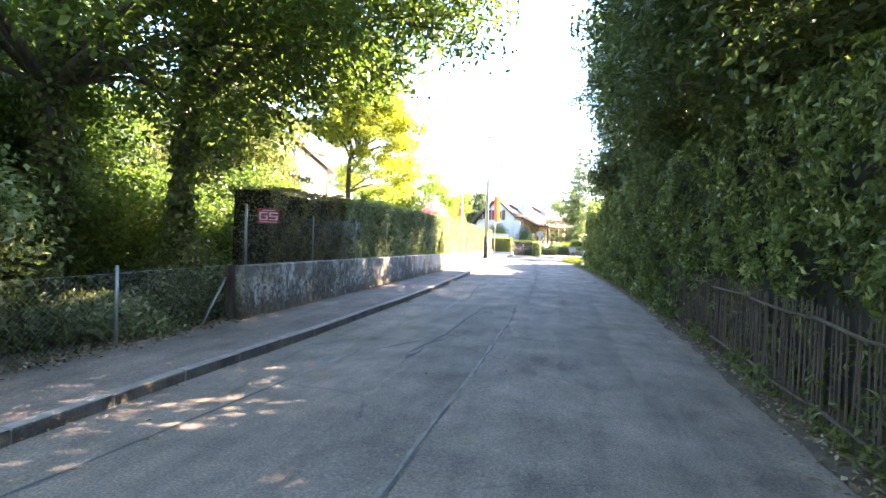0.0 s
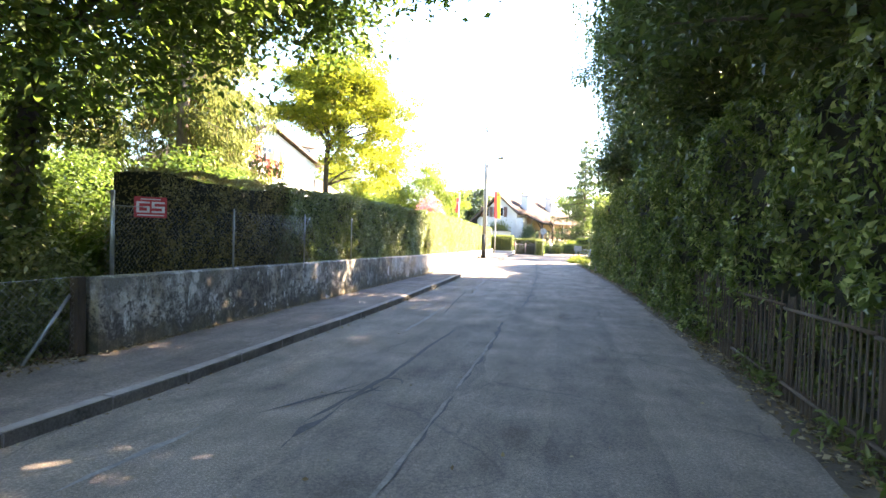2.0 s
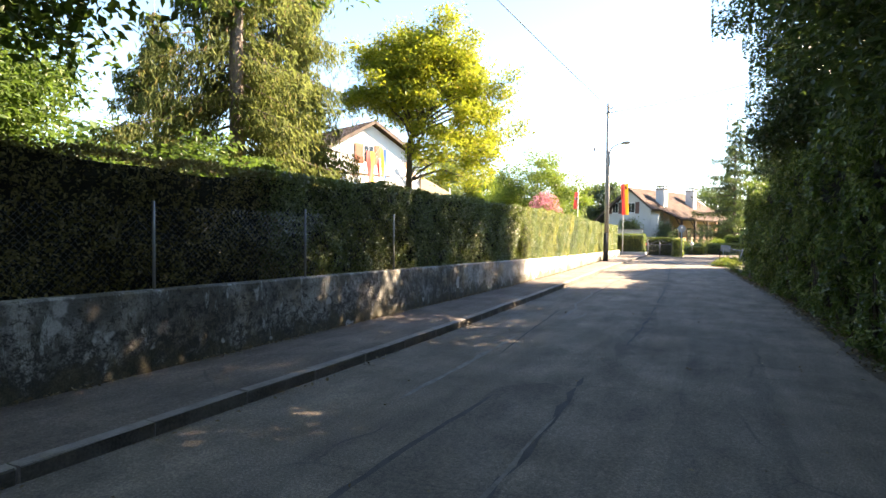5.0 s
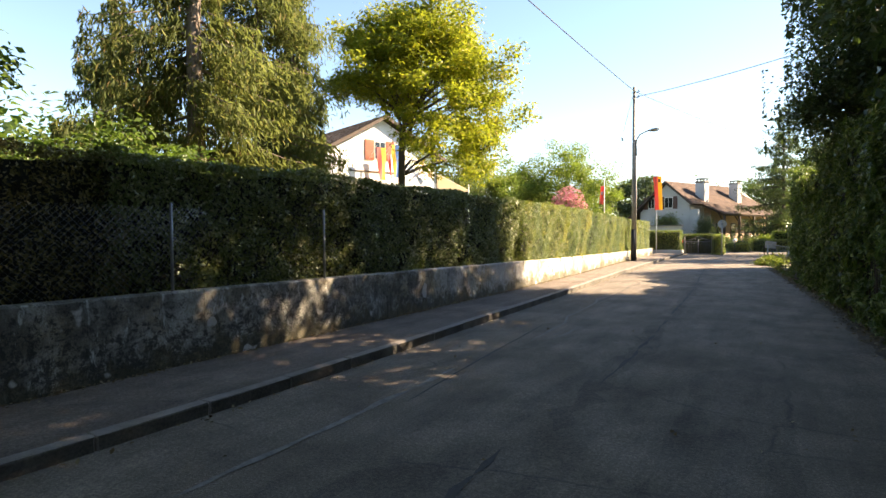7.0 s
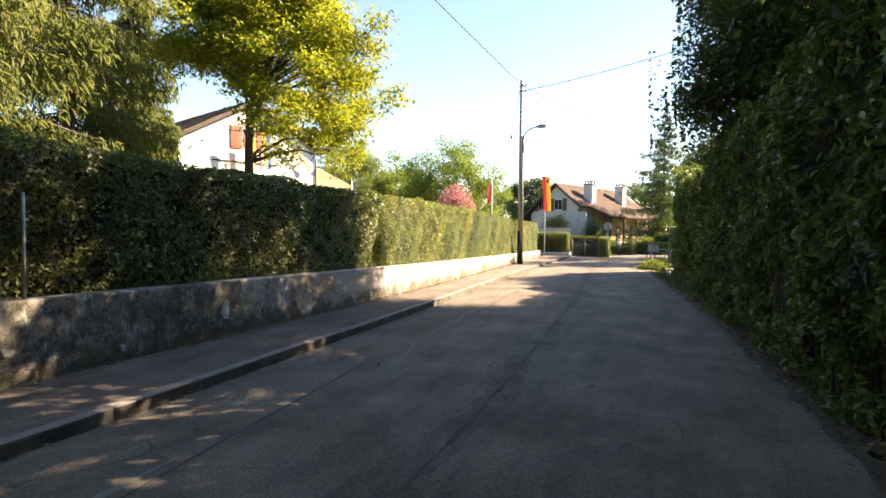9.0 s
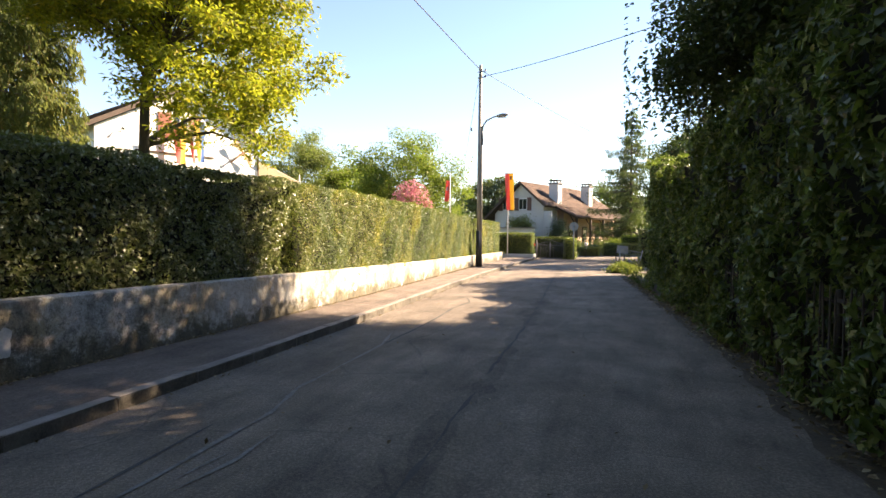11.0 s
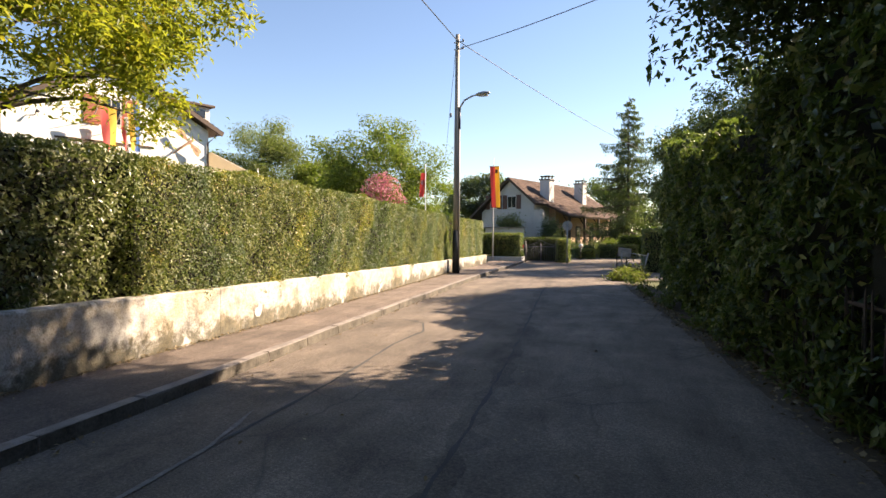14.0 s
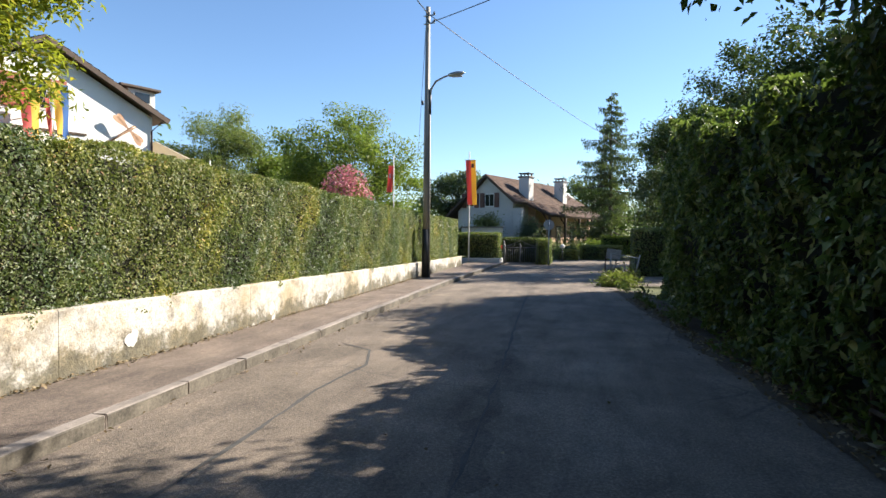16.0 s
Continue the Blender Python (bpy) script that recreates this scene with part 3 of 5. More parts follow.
            for dx, z in ((w, 0.05), (w * 0.5, zt * 0.5), (w, zt - 0.02), (-0.02, zt), (-0.2, zt), (-0.2, 0.05)):
                V.append((x + dx, y, z))
        for i in range(8):
            for j in range(6):
                F.append((i * 6 + j, i * 6 + (j + 1) % 6, i * 6 + 6 + (j + 1) % 6, i * 6 + 6 + j))
        F += [tuple(range(6)), tuple(range(48, 54))[::-1]]
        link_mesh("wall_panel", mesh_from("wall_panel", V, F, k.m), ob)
    return ob


wall_ob = retaining_wall()
for i, (y, z, r) in enumerate(((19.5, 0.5, 0.12), (27.1, 0.36, 0.1), (23.0, 0.5, 0.08), (14.7, 0.57, 0.07))):
    rr = random.Random(i)
    ph = [rr.uniform(0, 6) for _ in range(3)]
    rad_ = [r * (1 + 0.22 * math.sin(2 * a * 0.2618 + ph[0]) + 0.14 * math.sin(3 * a * 0.2618 + ph[1]) + 0.08 * math.sin(7 * a * 0.2618 + ph[2])) for a in range(24)]
    ring = [(0.012, 0.8 * q * math.cos(a * 0.2618), q * math.sin(a * 0.2618)) for a, q in enumerate(rad_)]
    me = mesh_from("paint_patch", [(0.013, 0, 0)] + ring, [(0, j + 1, (j + 1) % 24 + 1) for j in range(24)], PLASTER_OLD)
    link_mesh("paint_patch", me, wall_ob, "pale patch of fresh render", at=pose(float(wall_x(y)), y, z))

# hedges on the left
zl = curve_x([(9, 2.55), (13, 2.52), (17, 2.57), (22, 2.5), (30, 2.42), (40, 2.2), (47, 2.15)])
hl = lambda y: wall_x(y) - 0.23
hedge("dark_hedge", hl, 0.9, 10.1, 13.8, 0.9, zl, BROWNHEDGE, 0.05, 1700, "clipped dark hedge with browning sparse twigs above the wall", seed=3, rough=0.09, spread=0.85, gap=lambda y, z: 0.6 * (wobble(y * 2.7, z * 3.0, 7.0) > 0.05))
hedge("glossy_hedge", hl, 0.9, 13.6, 25.0, 0.8, zl, LAUREL, 0.062, 2100, "dense dark green glossy clipped hedge above the wall", seed=4, rough=0.1, spread=0.75, gap=lambda y, z: 0.5 * (wobble(y * 3.1, z * 3.4, 2.0) > 0.3))
hedge("sunny_hedge", lambda y: wall_x(y) - 0.08, 0.95, 24.8, 39.8, 0.62, zl, LITHEDGE, 0.04, 4200, "clipped light green hedge in the sun above the wall", seed=5, rough=0.11, spread=0.65, gap=lambda y, z: 0.3 * (wobble(y * 2.2, z * 2.6, 3.0) > 0.2))
hedge("end_hedge", lambda y: wall_x(y) - 0.08, 0.95, 40.4, 46.3, 0.5, zl, LITHEDGE, 0.055, 1600, "clipped green hedge beyond the lamp post", seed=6, rough=0.04)

# tall hedge on the right
zr_base = curve_x([(-14, 3.8), (4, 3.6), (12, 3.6), (19, 3.7), (24, 3.5), (27.5, 3.1), (31, 3.0), (33.5, 3.8), (36, 3.7), (37.2, 3.2)])


def zr(y):
    y = np.asarray(y, float)
    return zr_base(y) + 0.22 * wobble(y * 0.7, y * 0.45, 1.5)


hr = lambda y: right_x(y) + np.interp(y, [-30, 10.5, 13.5, 28, 32, 35, 37.2, 50], [0.62, 0.55, 0.24, 0.25, 0.4, 0.75, 1.15, 1.3])
# Leaves thin out low by the fence, baring the near-black core.
tall = hedge("tall_hedge", hr, 1.6, -14, 37.2, 0.15, zr, RIGHTHEDGE, 0.12, 1150, "tall overgrown green hedge along the lane", side=-1, seed=7, rough=0.27, aspect=0.44, spread=0.85, gap=lambda y, z: 0.62 * (wobble(y * 2.6, z * 2.9, 5.0) > 0.12) + 0.12 + 0.5 * ((z < 1.2) & (y < 13)))


# ---- trees ----
tree("oak", (-8.6, 7.9, 0), 11, (0.8, 1.0, 7.0), (5.8, 5.5, 3.8), 140, 60000, 0.15, OAK, "old oak with ivy and dark spreading limbs", 11, 0.33, lean=(0.2, 0.3), clump_r=1.0, ivy=5000, fork=0.52)
tree("oak", (-6.9, 9.0, 0.3), 11, (1.6, 2.6, 7.6), (4.2, 4.2, 2.9), 110, 52000, 0.15, OAK, "slender oak leaning over the footway", 12, 0.17, lean=(0.3, 0.8), clump_r=0.95, ivy=3500, fork=0.5)
tree("oak", (-13.5, 3.5, 0), 12, (0.5, 0.5, 5.2), (5.0, 5.0, 5.0), 120, 42000, 0.18, OAK, "broad leafy tree behind the wire fence", 13, 0.25, clump_r=1.1)
tree("oak", (-15.0, 12.2, 0.4), 10, (0, 0, 5.0), (3.4, 3.4, 4.4), 120, 52000, 0.16, OAK, "leafy tree behind the dark hedge", 14, 0.2, clump_r=1.0)
tree("oak", (-18, 12.0, 0.3), 11, (0, 0, 5.2), (5.0, 5.0, 5.0), 120, 42000, 0.22, OAK, "broad leafy tree deep in the garden", 16, 0.25, clump_r=1.2)
# Never in view: this crown is added to shade the lane's start.
tree("oak", (-7.0, -4.0, 0), 12, (1.0, 0.5, 7.5), (5.5, 5.5, 3.5), 90, 24000, 0.18, OAK, "unseen leafy tree behind the camera, added for shade", 15, 0.3, clump_r=1.1)
conifer("spruce", (-13.0, 20.2, 0.4), 22, 2.9, SPRUCE, "tall spruce with hanging yellow-green needle curtains", 21, 0.27, 3.2, 34, 720, 0.5, 0.22, curtain=2.6, thin=(0.75, -0.65))
conifer("spruce", (-17.2, 20.6, 0.4), 9.0, 3.0, SPRUCE, "shorter spruce with dark drooping branches", 25, 0.16, 1.0, 17, 640, 0.5, 0.22, curtain=2.5, thin=(0.0, -0.2))
conifer("spruce", (-15.4, 24.6, 0.4), 20, 3.3, SPRUCE, "tall spruce with drooping olive branches", 22, 0.2, 1.6, 34, 760, 0.5, 0.22, curtain=2.6, thin=(0.0, -0.2))
conifer("spruce", (-19.8, 30.6, 0.4), 15, 2.5, SPRUCE, "tall narrow spruce standing beside the white house", 24, 0.18, 1.2, 34, 600, 0.5, 0.26, curtain=2.2)
tree("garden_maple", (-9.6, 16.6, 0.4), 3.6, (0, 0, 2.0), (1.5, 1.6, 1.3), 36, 9000, 0.13, OAK, "young bright green tree above the hedge", 32, 0.06, clump_r=0.6)
tree("garden_shrub_tree", (-13.4, 16.4, 0.4), 3.4, (0, 0, 1.9), (1.8, 1.8, 1.4), 50, 13000, 0.13, OAK, "bushy young tree behind the hedge", 33, 0.08, clump_r=0.7)
tree("garden_shrub_tree", (-11.6, 11.0, 0.3), 4.8, (0, 0, 2.6), (1.8, 1.8, 2.0), 50, 15000, 0.13, OAK, "bushy young tree behind the wire fence", 34, 0.08, clump_r=0.7)
for i, (x, y, h) in enumerate(((-11.8, 7.6, 5.6), (-12.6, 10.2, 5.6), (-14.5, 7.5, 6.5))):
    tree("garden_shrub_tree", (x, y, 0.0), h, (0, 0, h * 0.5), (1.9, 1.9, h * 0.42), 60, 17000, 0.13, OAK, "dark bushy young tree behind the wire fence", 130 + i, 0.07, clump_r=0.75)
for i, (x, y, h) in enumerate(((-8.3, 12.0, 1.9), (-8.8, 14.4, 1.9), (-10.4, 13.2, 2.3))):
    tree("garden_shrub_tree", (x, y, 0.4), h, (0, 0, h * 0.55), (1.5, 1.5, h * 0.36), 44, 12000, 0.12, OAK, "leafy shrub rising behind the dark hedge", 140 + i, 0.06, clump_r=0.65)
for i, (x, y, h) in enumerate(((-9.6, 6.4, 2.6), (-8.9, 9.6, 2.8), (-8.0, 0.6, 2.6))):
    tree("garden_shrub_tree", (x, y, 0.0), h, (0, 0, h * 0.5), (1.4, 1.4, h * 0.42), 44, 12000, 0.11, (OAK, BUSHM, UNDER)[i % 3], "dense shrub in the shade of the oaks", 150 + i, 0.05, clump_r=0.65)
for i, (x, y, h) in enumerate(((-7.3, 3.4, 2.7), (-7.5, 5.2, 2.3), (-8.4, 1.6, 3.0), (-9.4, 8.8, 2.6))):
    tree("garden_shrub_tree", (x, y, 0.0), h, (0, 0, h * 0.62), (1.1, 1.1, h * 0.36), 30, 6500, 0.11, SUNLIT_LEAF, "loose shrub behind the wire fence, leaves coloured as if sunlit", 170 + i, 0.04, clump_r=0.6)
tree("yellow_tree", (-10.7, 26.6, 0.4), 9.6, (0.55, 0.4, 5.75), (3.0, 2.9, 3.3), 320, 76000, 0.145, YELLOW, "broad sunlit tree with yellow-green leaves", 35, 0.19, clump_r=0.56, hang=0.3, aspect=0.38, low=-0.75, fork=0.5, bare=(-0.87, -0.5))
tree("lane_tree", (4.8, 22.3, 0), 13, (-0.8, -0.2, 7.6), (3.0, 2.8, 4.4), 95, 31000, 0.16, LANE, "tall leafy tree among others behind the hedge", 58, 0.25, clump_r=0.95)
tree("lane_tree", (4.3, 27.0, 0), 13, (-0.8, -0.1, 7.5), (3.2, 3.2, 4.9), 250, 116000, 0.12, LANE, "tall dark leafy tree overhanging the tall hedge", 41, 0.3, clump_r=0.95)
tree("lane_tree", (4.8, 38.6, 0), 7.5, (0, 0, 4.2), (2.0, 2.2, 2.8), 110, 34000, 0.13, LANE, "rounded green tree at the end of the hedge", 57, 0.16, clump_r=0.7)
tree("lane_tree", (5.4, 18.0, 0), 12, (-1.0, -0.9, 7.1), (3.8, 3.7, 4.4), 215, 84000, 0.16, LANE, "tall dark leafy tree behind the hedge", 42, 0.3, clump_r=1.0)
tree("lane_tree", (5.8, 9.5, 0), 12, (-1.4, 0.4, 7.3), (3.8, 4.5, 4.2), 215, 84000, 0.17, LANE, "dark leafy tree overhanging the fence", 43, 0.3, clump_r=1.05)
tree("lane_tree", (6.0, 0.5, 0), 12, (-1.5, 0.6, 6.2), (3.9, 5.0, 4.3), 170, 74000, 0.13, LANE, "dark leafy tree beside the fence", 44, 0.3, clump_r=1.1)
# Out of view: added to keep low sun off the near lane.
tree("lane_tree", (8.6, 9.0, 0), 8, (0, 0, 5.0), (2.2, 3.4, 3.0), 80, 28000, 0.17, LANE, "unseen leafy tree behind the fence, added to block the sun", 59, 0.2, clump_r=0.95)
tree("lane_tree", (4.4, 26.6, 0), 7, (-1.1, 0.0, 4.7), (1.9, 2.2, 1.8), 110, 46000, 0.11, LANE, "dense young tree filling the gap above the hedge", 60, 0.14, clump_r=0.75)
# Added behind the camera, unseen, to darken the near foreground.
tree("lane_tree", (6.2, -8, 0), 12, (-1.8, 0, 7.6), (4.8, 5.0, 4.2), 100, 26000, 0.22, LANE, "unseen leafy tree behind the camera, added for shade", 45, 0.3, clump_r=1.2)
tree("junction_tree", (5.3, 47.5, 0), 9.5, (0, 0, 5.0), (2.4, 2.6, 4.0), 80, 24000, 0.16, LANE, "round leafy tree beyond the hedge", 47, 0.2, clump_r=0.8)
tree("junction_tree", (4.2, 53, 0), 9.0, (-0.3, 0, 4.6), (2.2, 2.8, 3.7), 80, 20000, 0.16, LANE, "dark leafy tree beside the junction", 48, 0.2, clump_r=0.8)
tree("junction_tree", (4.6, 62, 0), 9.5, (0, 0, 4.8), (2.6, 2.6, 4.2), 80, 18000, 0.2, LANE, "dark tree in front of the conifer", 49, 0.2, clump_r=0.8)
conifer("conifer", (0.9, 68, 0), 12.6, 4.4, FIR, "dark conifer standing beyond the house", 23, 0.2, 0.6, 34, 230, 0.22, 0.3, BARK, 1.3, thin=(0.0, -0.2))
tree("round_bush_tree", (-12.0, 47.5, 0.3), 7, (0.2, 0, 4.1), (3.2, 2.8, 2.9), 110, 34000, 0.15, BUSHM, "round green garden tree in the sun", 51, 0.15, clump_r=0.75)
tree("round_bush_tree", (-15.4, 50, 0.3), 5, (0, 0, 3.2), (1.8, 1.8, 1.9), 50, 11000, 0.15, BUSHM, "small green garden tree", 53, 0.12, clump_r=0.7)
tree("willow", (-22.0, 52, 0.3), 8.5, (0, 0, 4.8), (3.4, 3.2, 3.7), 100, 30000, 0.22, WILLOW, "feathery grey-green garden tree", 52, 0.15, clump_r=0.85, hang=0.5, aspect=0.22)
tree("willow", (-18.5, 54, 0.3), 7, (0, 0, 4.0), (2.6, 2.6, 2.8), 70, 16000, 0.2, BUSHM, "green garden tree beyond the house", 54, 0.15, clump_r=0.8)
tree("pine", (-13.0, 76, 0), 8, (0, 0, 5.0), (3.6, 3.2, 2.6), 70, 16000, 0.26, FIR, "dark round pine beyond the far house", 55, 0.2, clump_r=0.9)
tree("pine", (-1.0, 86, 0), 8, (0, 0, 4.6), (3.6, 3.2, 2.6), 60, 10000, 0.3, OAK, "dark tree beyond the far house", 56, 0.2, clump_r=0.9)
bush("pink_bush", (-10.45, 44.0, 0.4), (2.4, 2.0, 4.4), 10000, 0.11, BUSHM, "tall flowering bush with pink blossom", 61, blossom=PINK)


def far_wood(name, places, label, seed):
    """A far belt of trees: clumps of large leaves on hidden stems, one mass."""
    rng = np.random.default_rng(seed)
    P, N = [], []
    for x, y, h, r in places:
        k = 26
        C = np.stack([x + rng.normal(0, r * 0.5, k), y + rng.normal(0, r * 0.5, k), rng.uniform(0.3, h - r * 0.3, k)], 1)
        off = rng.normal(0, r * 0.24, (k, 110, 3))
        P.append((C[:, None, :] + off).reshape(-1, 3))
        N.append(off.reshape(-1, 3) + np.array([0, 0, r * 0.3]))
    me = leaf_mesh(name, np.concatenate(P), np.concatenate(N), 0.5, OAK, 0.6, 0.5, rng=rng)
    return tagged(link_mesh(name, me), label, "trees", kind="stuff")


rw = random.Random(5)
# The last row, at y -30, is added unseen behind the camera.
far_wood("far_woods", [(-64 + 6 * i, 104 + rw.uniform(-6, 6), rw.uniform(6, 8.5), 4.5) for i in range(20)] + [(-34 + rw.uniform(-3, 3), -18 + 7 * i, rw.uniform(7, 10), 4.5) for i in range(15)] + [(16 + rw.uniform(-2, 2), -18 + 7 * i, rw.uniform(7, 9), 4.0) for i in range(14)] + [(-20 + 6 * i, -30 + rw.uniform(-2, 2), rw.uniform(9, 12), 4.5) for i in range(8)], "far belt of leafy trees closing the view", 8)


# ---- the white house ----
def slab(bm, quad, thick):
    """A plate under a quad of four corners, given in order."""
    q = [Vector(p) for p in quad]
    n = (q[1] - q[0]).cross(q[3] - q[0]).normalized()
    if n.z < 0:
        n = -n
    a = [bm.verts.new(p) for p in q]
    b = [bm.verts.new(p - n * thick) for p in q]
    bm.faces.new(a)
    bm.faces.new(b[::-1])
    for i in range(4):
        j = (i + 1) % 4
        bm.faces.new((a[i], b[i], b[j], a[j]))
    bmesh.ops.recalc_face_normals(bm, faces=bm.faces)


def tiled_plane(parent, quad, rows, mat, label=""):
    """A roof plane of overlapping courses of tiles. quad: eave start, eave end, ridge end, ridge start."""
    e0, e1, r1, r0 = [Vector(p) for p in quad]
    up = ((e1 - e0).cross(r0 - e0)).normalized()
    if up.z < 0:
        up = -up
    V, F = [], []
    rng = random.Random(rows)
    for i in range(rows):
        a, b = i / rows, (i + 1.25) / rows
        b = min(b, 1.0)
        la, lb, ra, rb = e0.lerp(r0, a), e0.lerp(r0, b), e1.lerp(r1, a), e1.lerp(r1, b)
        cols = max(4, int((ra - la).length / 0.3))
        for c in range(cols):
            t0, t1 = c / cols, (c + 0.97) / cols
            lift = 0.045 + rng.uniform(-0.008, 0.008)
            o = len(V)
            V += [la.lerp(ra, t0) + up * lift, la.lerp(ra, t1) + up * lift, lb.lerp(rb, t1) + up * 0.012, lb.lerp(rb, t0) + up * 0.012, la.lerp(ra, t0), la.lerp(ra, t1)]
            F += [(o, o + 1, o + 2, o + 3), (o, o + 4, o + 5, o + 1)]
    ob = link_mesh("tiling", mesh_from("tiling", V, F, mat), parent, label)
    ob["kind"] = "stuff"
    return ob


HOUSE = pose(-21.39, 38.06, 0, 0, 0, -22)


def white_house():
    ob = thing("white_house", HOUSE, "white rendered house with brown roof and red-brown shutters", "house")
    bm = bmesh.new()
    pts = [(-2.7, 0.3), (5.6, 0.3), (5.6, 6.5), (1.45, 8.6), (-2.7, 6.3)]
    lo = [bm.verts.new((0, y, z)) for y, z in pts]
    hi = [bm.verts.new((-9, y, z)) for y, z in pts]
    bm.faces.new(lo)
    bm.faces.new(hi[::-1])
    for i in range(5):
        bm.faces.new((lo[i], hi[i], hi[(i + 1) % 5], lo[(i + 1) % 5]))
    bmesh.ops.recalc_face_normals(bm, faces=bm.faces)
    part("wall", bm, PLASTER, ob)
    for a, b in (((-3.3, 6.26), (1.45, 8.9)), ((6.2, 6.45), (1.45, 8.9))):
        bm = bmesh.new()
        quad = [(0.4, *a), (-9.5, *a), (-9.5, *b), (0.4, *b)]
        slab(bm, quad, 0.14)
        roof = part("roof", bm, TIMBER, ob, "brown tiled roof slope on dark boards")
        tiled_plane(roof, quad, 18, TILE)
        bm = bmesh.new()
        slab(bm, [(0.44, *a), (0.35, *a), (0.35, *b), (0.44, *b)], 0.2)
        part("verge_board", bm, TIMBER, ob, "dark timber verge board")
    # upper window with shutters
    win = part("window", boxed((0.0, 0.78, 6.12), (0.03, 1.6, 7.3), 0.008), PLASTER_OLD, ob, "white framed upper window")
    for y in (0.84, 1.22):
        part("pane", boxed((0.032, y, 6.2), (0.042, y + 0.32, 7.22)), GLASS, win)
    for y0, y1 in ((0.1, 0.75), (1.63, 2.25)):
        sh = part("shutter", boxed((0.02, y0, 6.1), (0.06, y1, 7.34), 0.006), SHUTTER, ob, "red-brown wooden shutter")
        for k in range(12):
            part("slat", boxed((0.06, y0 + 0.06, 6.18 + 0.092 * k), (0.074, y1 - 0.06, 6.24 + 0.092 * k)), SHUTTER, sh)
    part("beam", boxed((0.01, -0.95, 5.34), (0.06, 2.95, 5.42), 0.006), TIMBER, ob, "thin dark rail under the window")
    tubes("wall_lamp", [([(0.0, -1.6, 6.12), (0.2, -1.6, 6.32), (0.35, -1.6, 6.22)], [0.02, 0.02, 0.06])], DARKM, ob, "small dark wall lamp")
    tubes("downpipe", [([(0.06, 5.55, 0.3), (0.06, 5.55, 5.9), (0.35, 5.9, 6.35)], [0.04] * 3)], TIMBER, ob, "brown rain pipe")
    bm = bmesh.new()
    bmesh.ops.create_cone(bm, cap_ends=True, segments=20, radius1=0.1, radius2=0.1, depth=0.03, matrix=Matrix.Translation((0.016, 3.43, 5.02)) @ Matrix.Rotation(radians(90), 4, "Y"))
    part("vent_cover", bm, GALV, ob, "round grey vent cover")
    # dormer on the far slope
    dormer = part("dormer", boxed((-2.4, 5.0, 6.4), (-0.9, 6.2, 7.85), 0.02), PLASTER_OLD, ob, "pale dormer with a flat grey roof")
    part("dormer_roof", boxed((-2.6, 4.6, 7.85), (-0.7, 6.4, 7.97), 0.03), TIMBER, dormer, "flat dark dormer roof")
    part("dormer_window", boxed((-0.9, 5.3, 7.3), (-0.88, 5.95, 7.7)), GLASS, dormer)
    return ob


white_house()

# metal dragonfly on the gable
RUST = mottled("copper_brown", (0.3, 0.17, 0.1), (0.5, 0.32, 0.2), 6, 60, 0.5, 0.2, 0.5)
fly = thing("dragonfly_ornament", HOUSE @ pose(0.35, 4.45, 5.74), "copper-brown metal dragonfly mounted on the white gable", "ornament")
tubes("body", [([(0, -0.75, -0.55), (0, -0.3, -0.2), (0, 0.1, 0.1), (0.02, 0.24, 0.2)], [0.03, 0.045, 0.07, 0.05])], RUST, fly)
tubes("bracket", [([(-0.35, 0, 0), (0, 0, 0.05)], [0.02, 0.02])], RUST, fly)
for ang, ln in ((128, 0.75), (142, 0.8), (-38, 0.75), (-52, 0.8)):
    a = radians(ang)
    d, n = Vector((0, math.cos(a), math.sin(a))), Vector((0, -math.sin(a), math.cos(a)))
    bm = bmesh.new()
    ring = [(0, 0.02), (0.3, 0.05), (0.7, 0.11), (0.92, 0.09), (1, 0.0), (0.92, -0.09), (0.7, -0.11), (0.3, -0.05), (0, -0.02)]
    f0 = [bm.verts.new(d * ln * t + n * w + Vector((0.01, 0, 0.05))) for t, w in ring]
    f1 = [bm.verts.new(d * ln * t + n * w + Vector((-0.01, 0, 0.05))) for t, w in ring]
    bm.faces.new(f0)
    bm.faces.new(f1[::-1])
    for i in range(len(ring)):
        j = (i + 1) % len(ring)
        bm.faces.new((f0[i], f1[i], f1[j], f0[j]))
    bmesh.ops.recalc_face_normals(bm, faces=bm.faces)
    part("wing", bm, RUST, fly)

cl = Mat("beige_awning_cloth")
cl.set(cl.ramp(cl.noise(4, 4), [(0.3, (0.66, 0.6, 0.5)), (0.7, (0.76, 0.7, 0.6))]), 0.9)
cl_tr = cl.node("ShaderNodeBsdfTranslucent", Color=(0.75, 0.68, 0.56, 1))
cl_mix = cl.t.nodes.new("ShaderNodeMixShader")
cl.link(cl.b.outputs[0], cl_mix.inputs[1])
cl.link(cl_tr.outputs[0], cl_mix.inputs[2])
cl.link(cl_mix.outputs[0], cl.out.inputs["Surface"])
CLOTH = cl.m
awning = thing("awning", HOUSE @ pose(0, 5.61, 4.5), "beige cloth awning sloping from the house wall", "awning")
bm = bmesh.new()
slab(bm, [(0.3, 0, 0.95), (0.3, 2.7, -0.05), (-3, 2.7, -0.05), (-3, 0, 0.95)], 0.03)
part("canopy", bm, CLOTH, awning)
tubes("support_post", [([(0.25, 2.6, -4.2), (0.25, 2.6, 0.1), (0.25, 2.6, 0.42)], [0.05, 0.05, 0.012])], PLASTER, awning, "white post with a pointed cap")


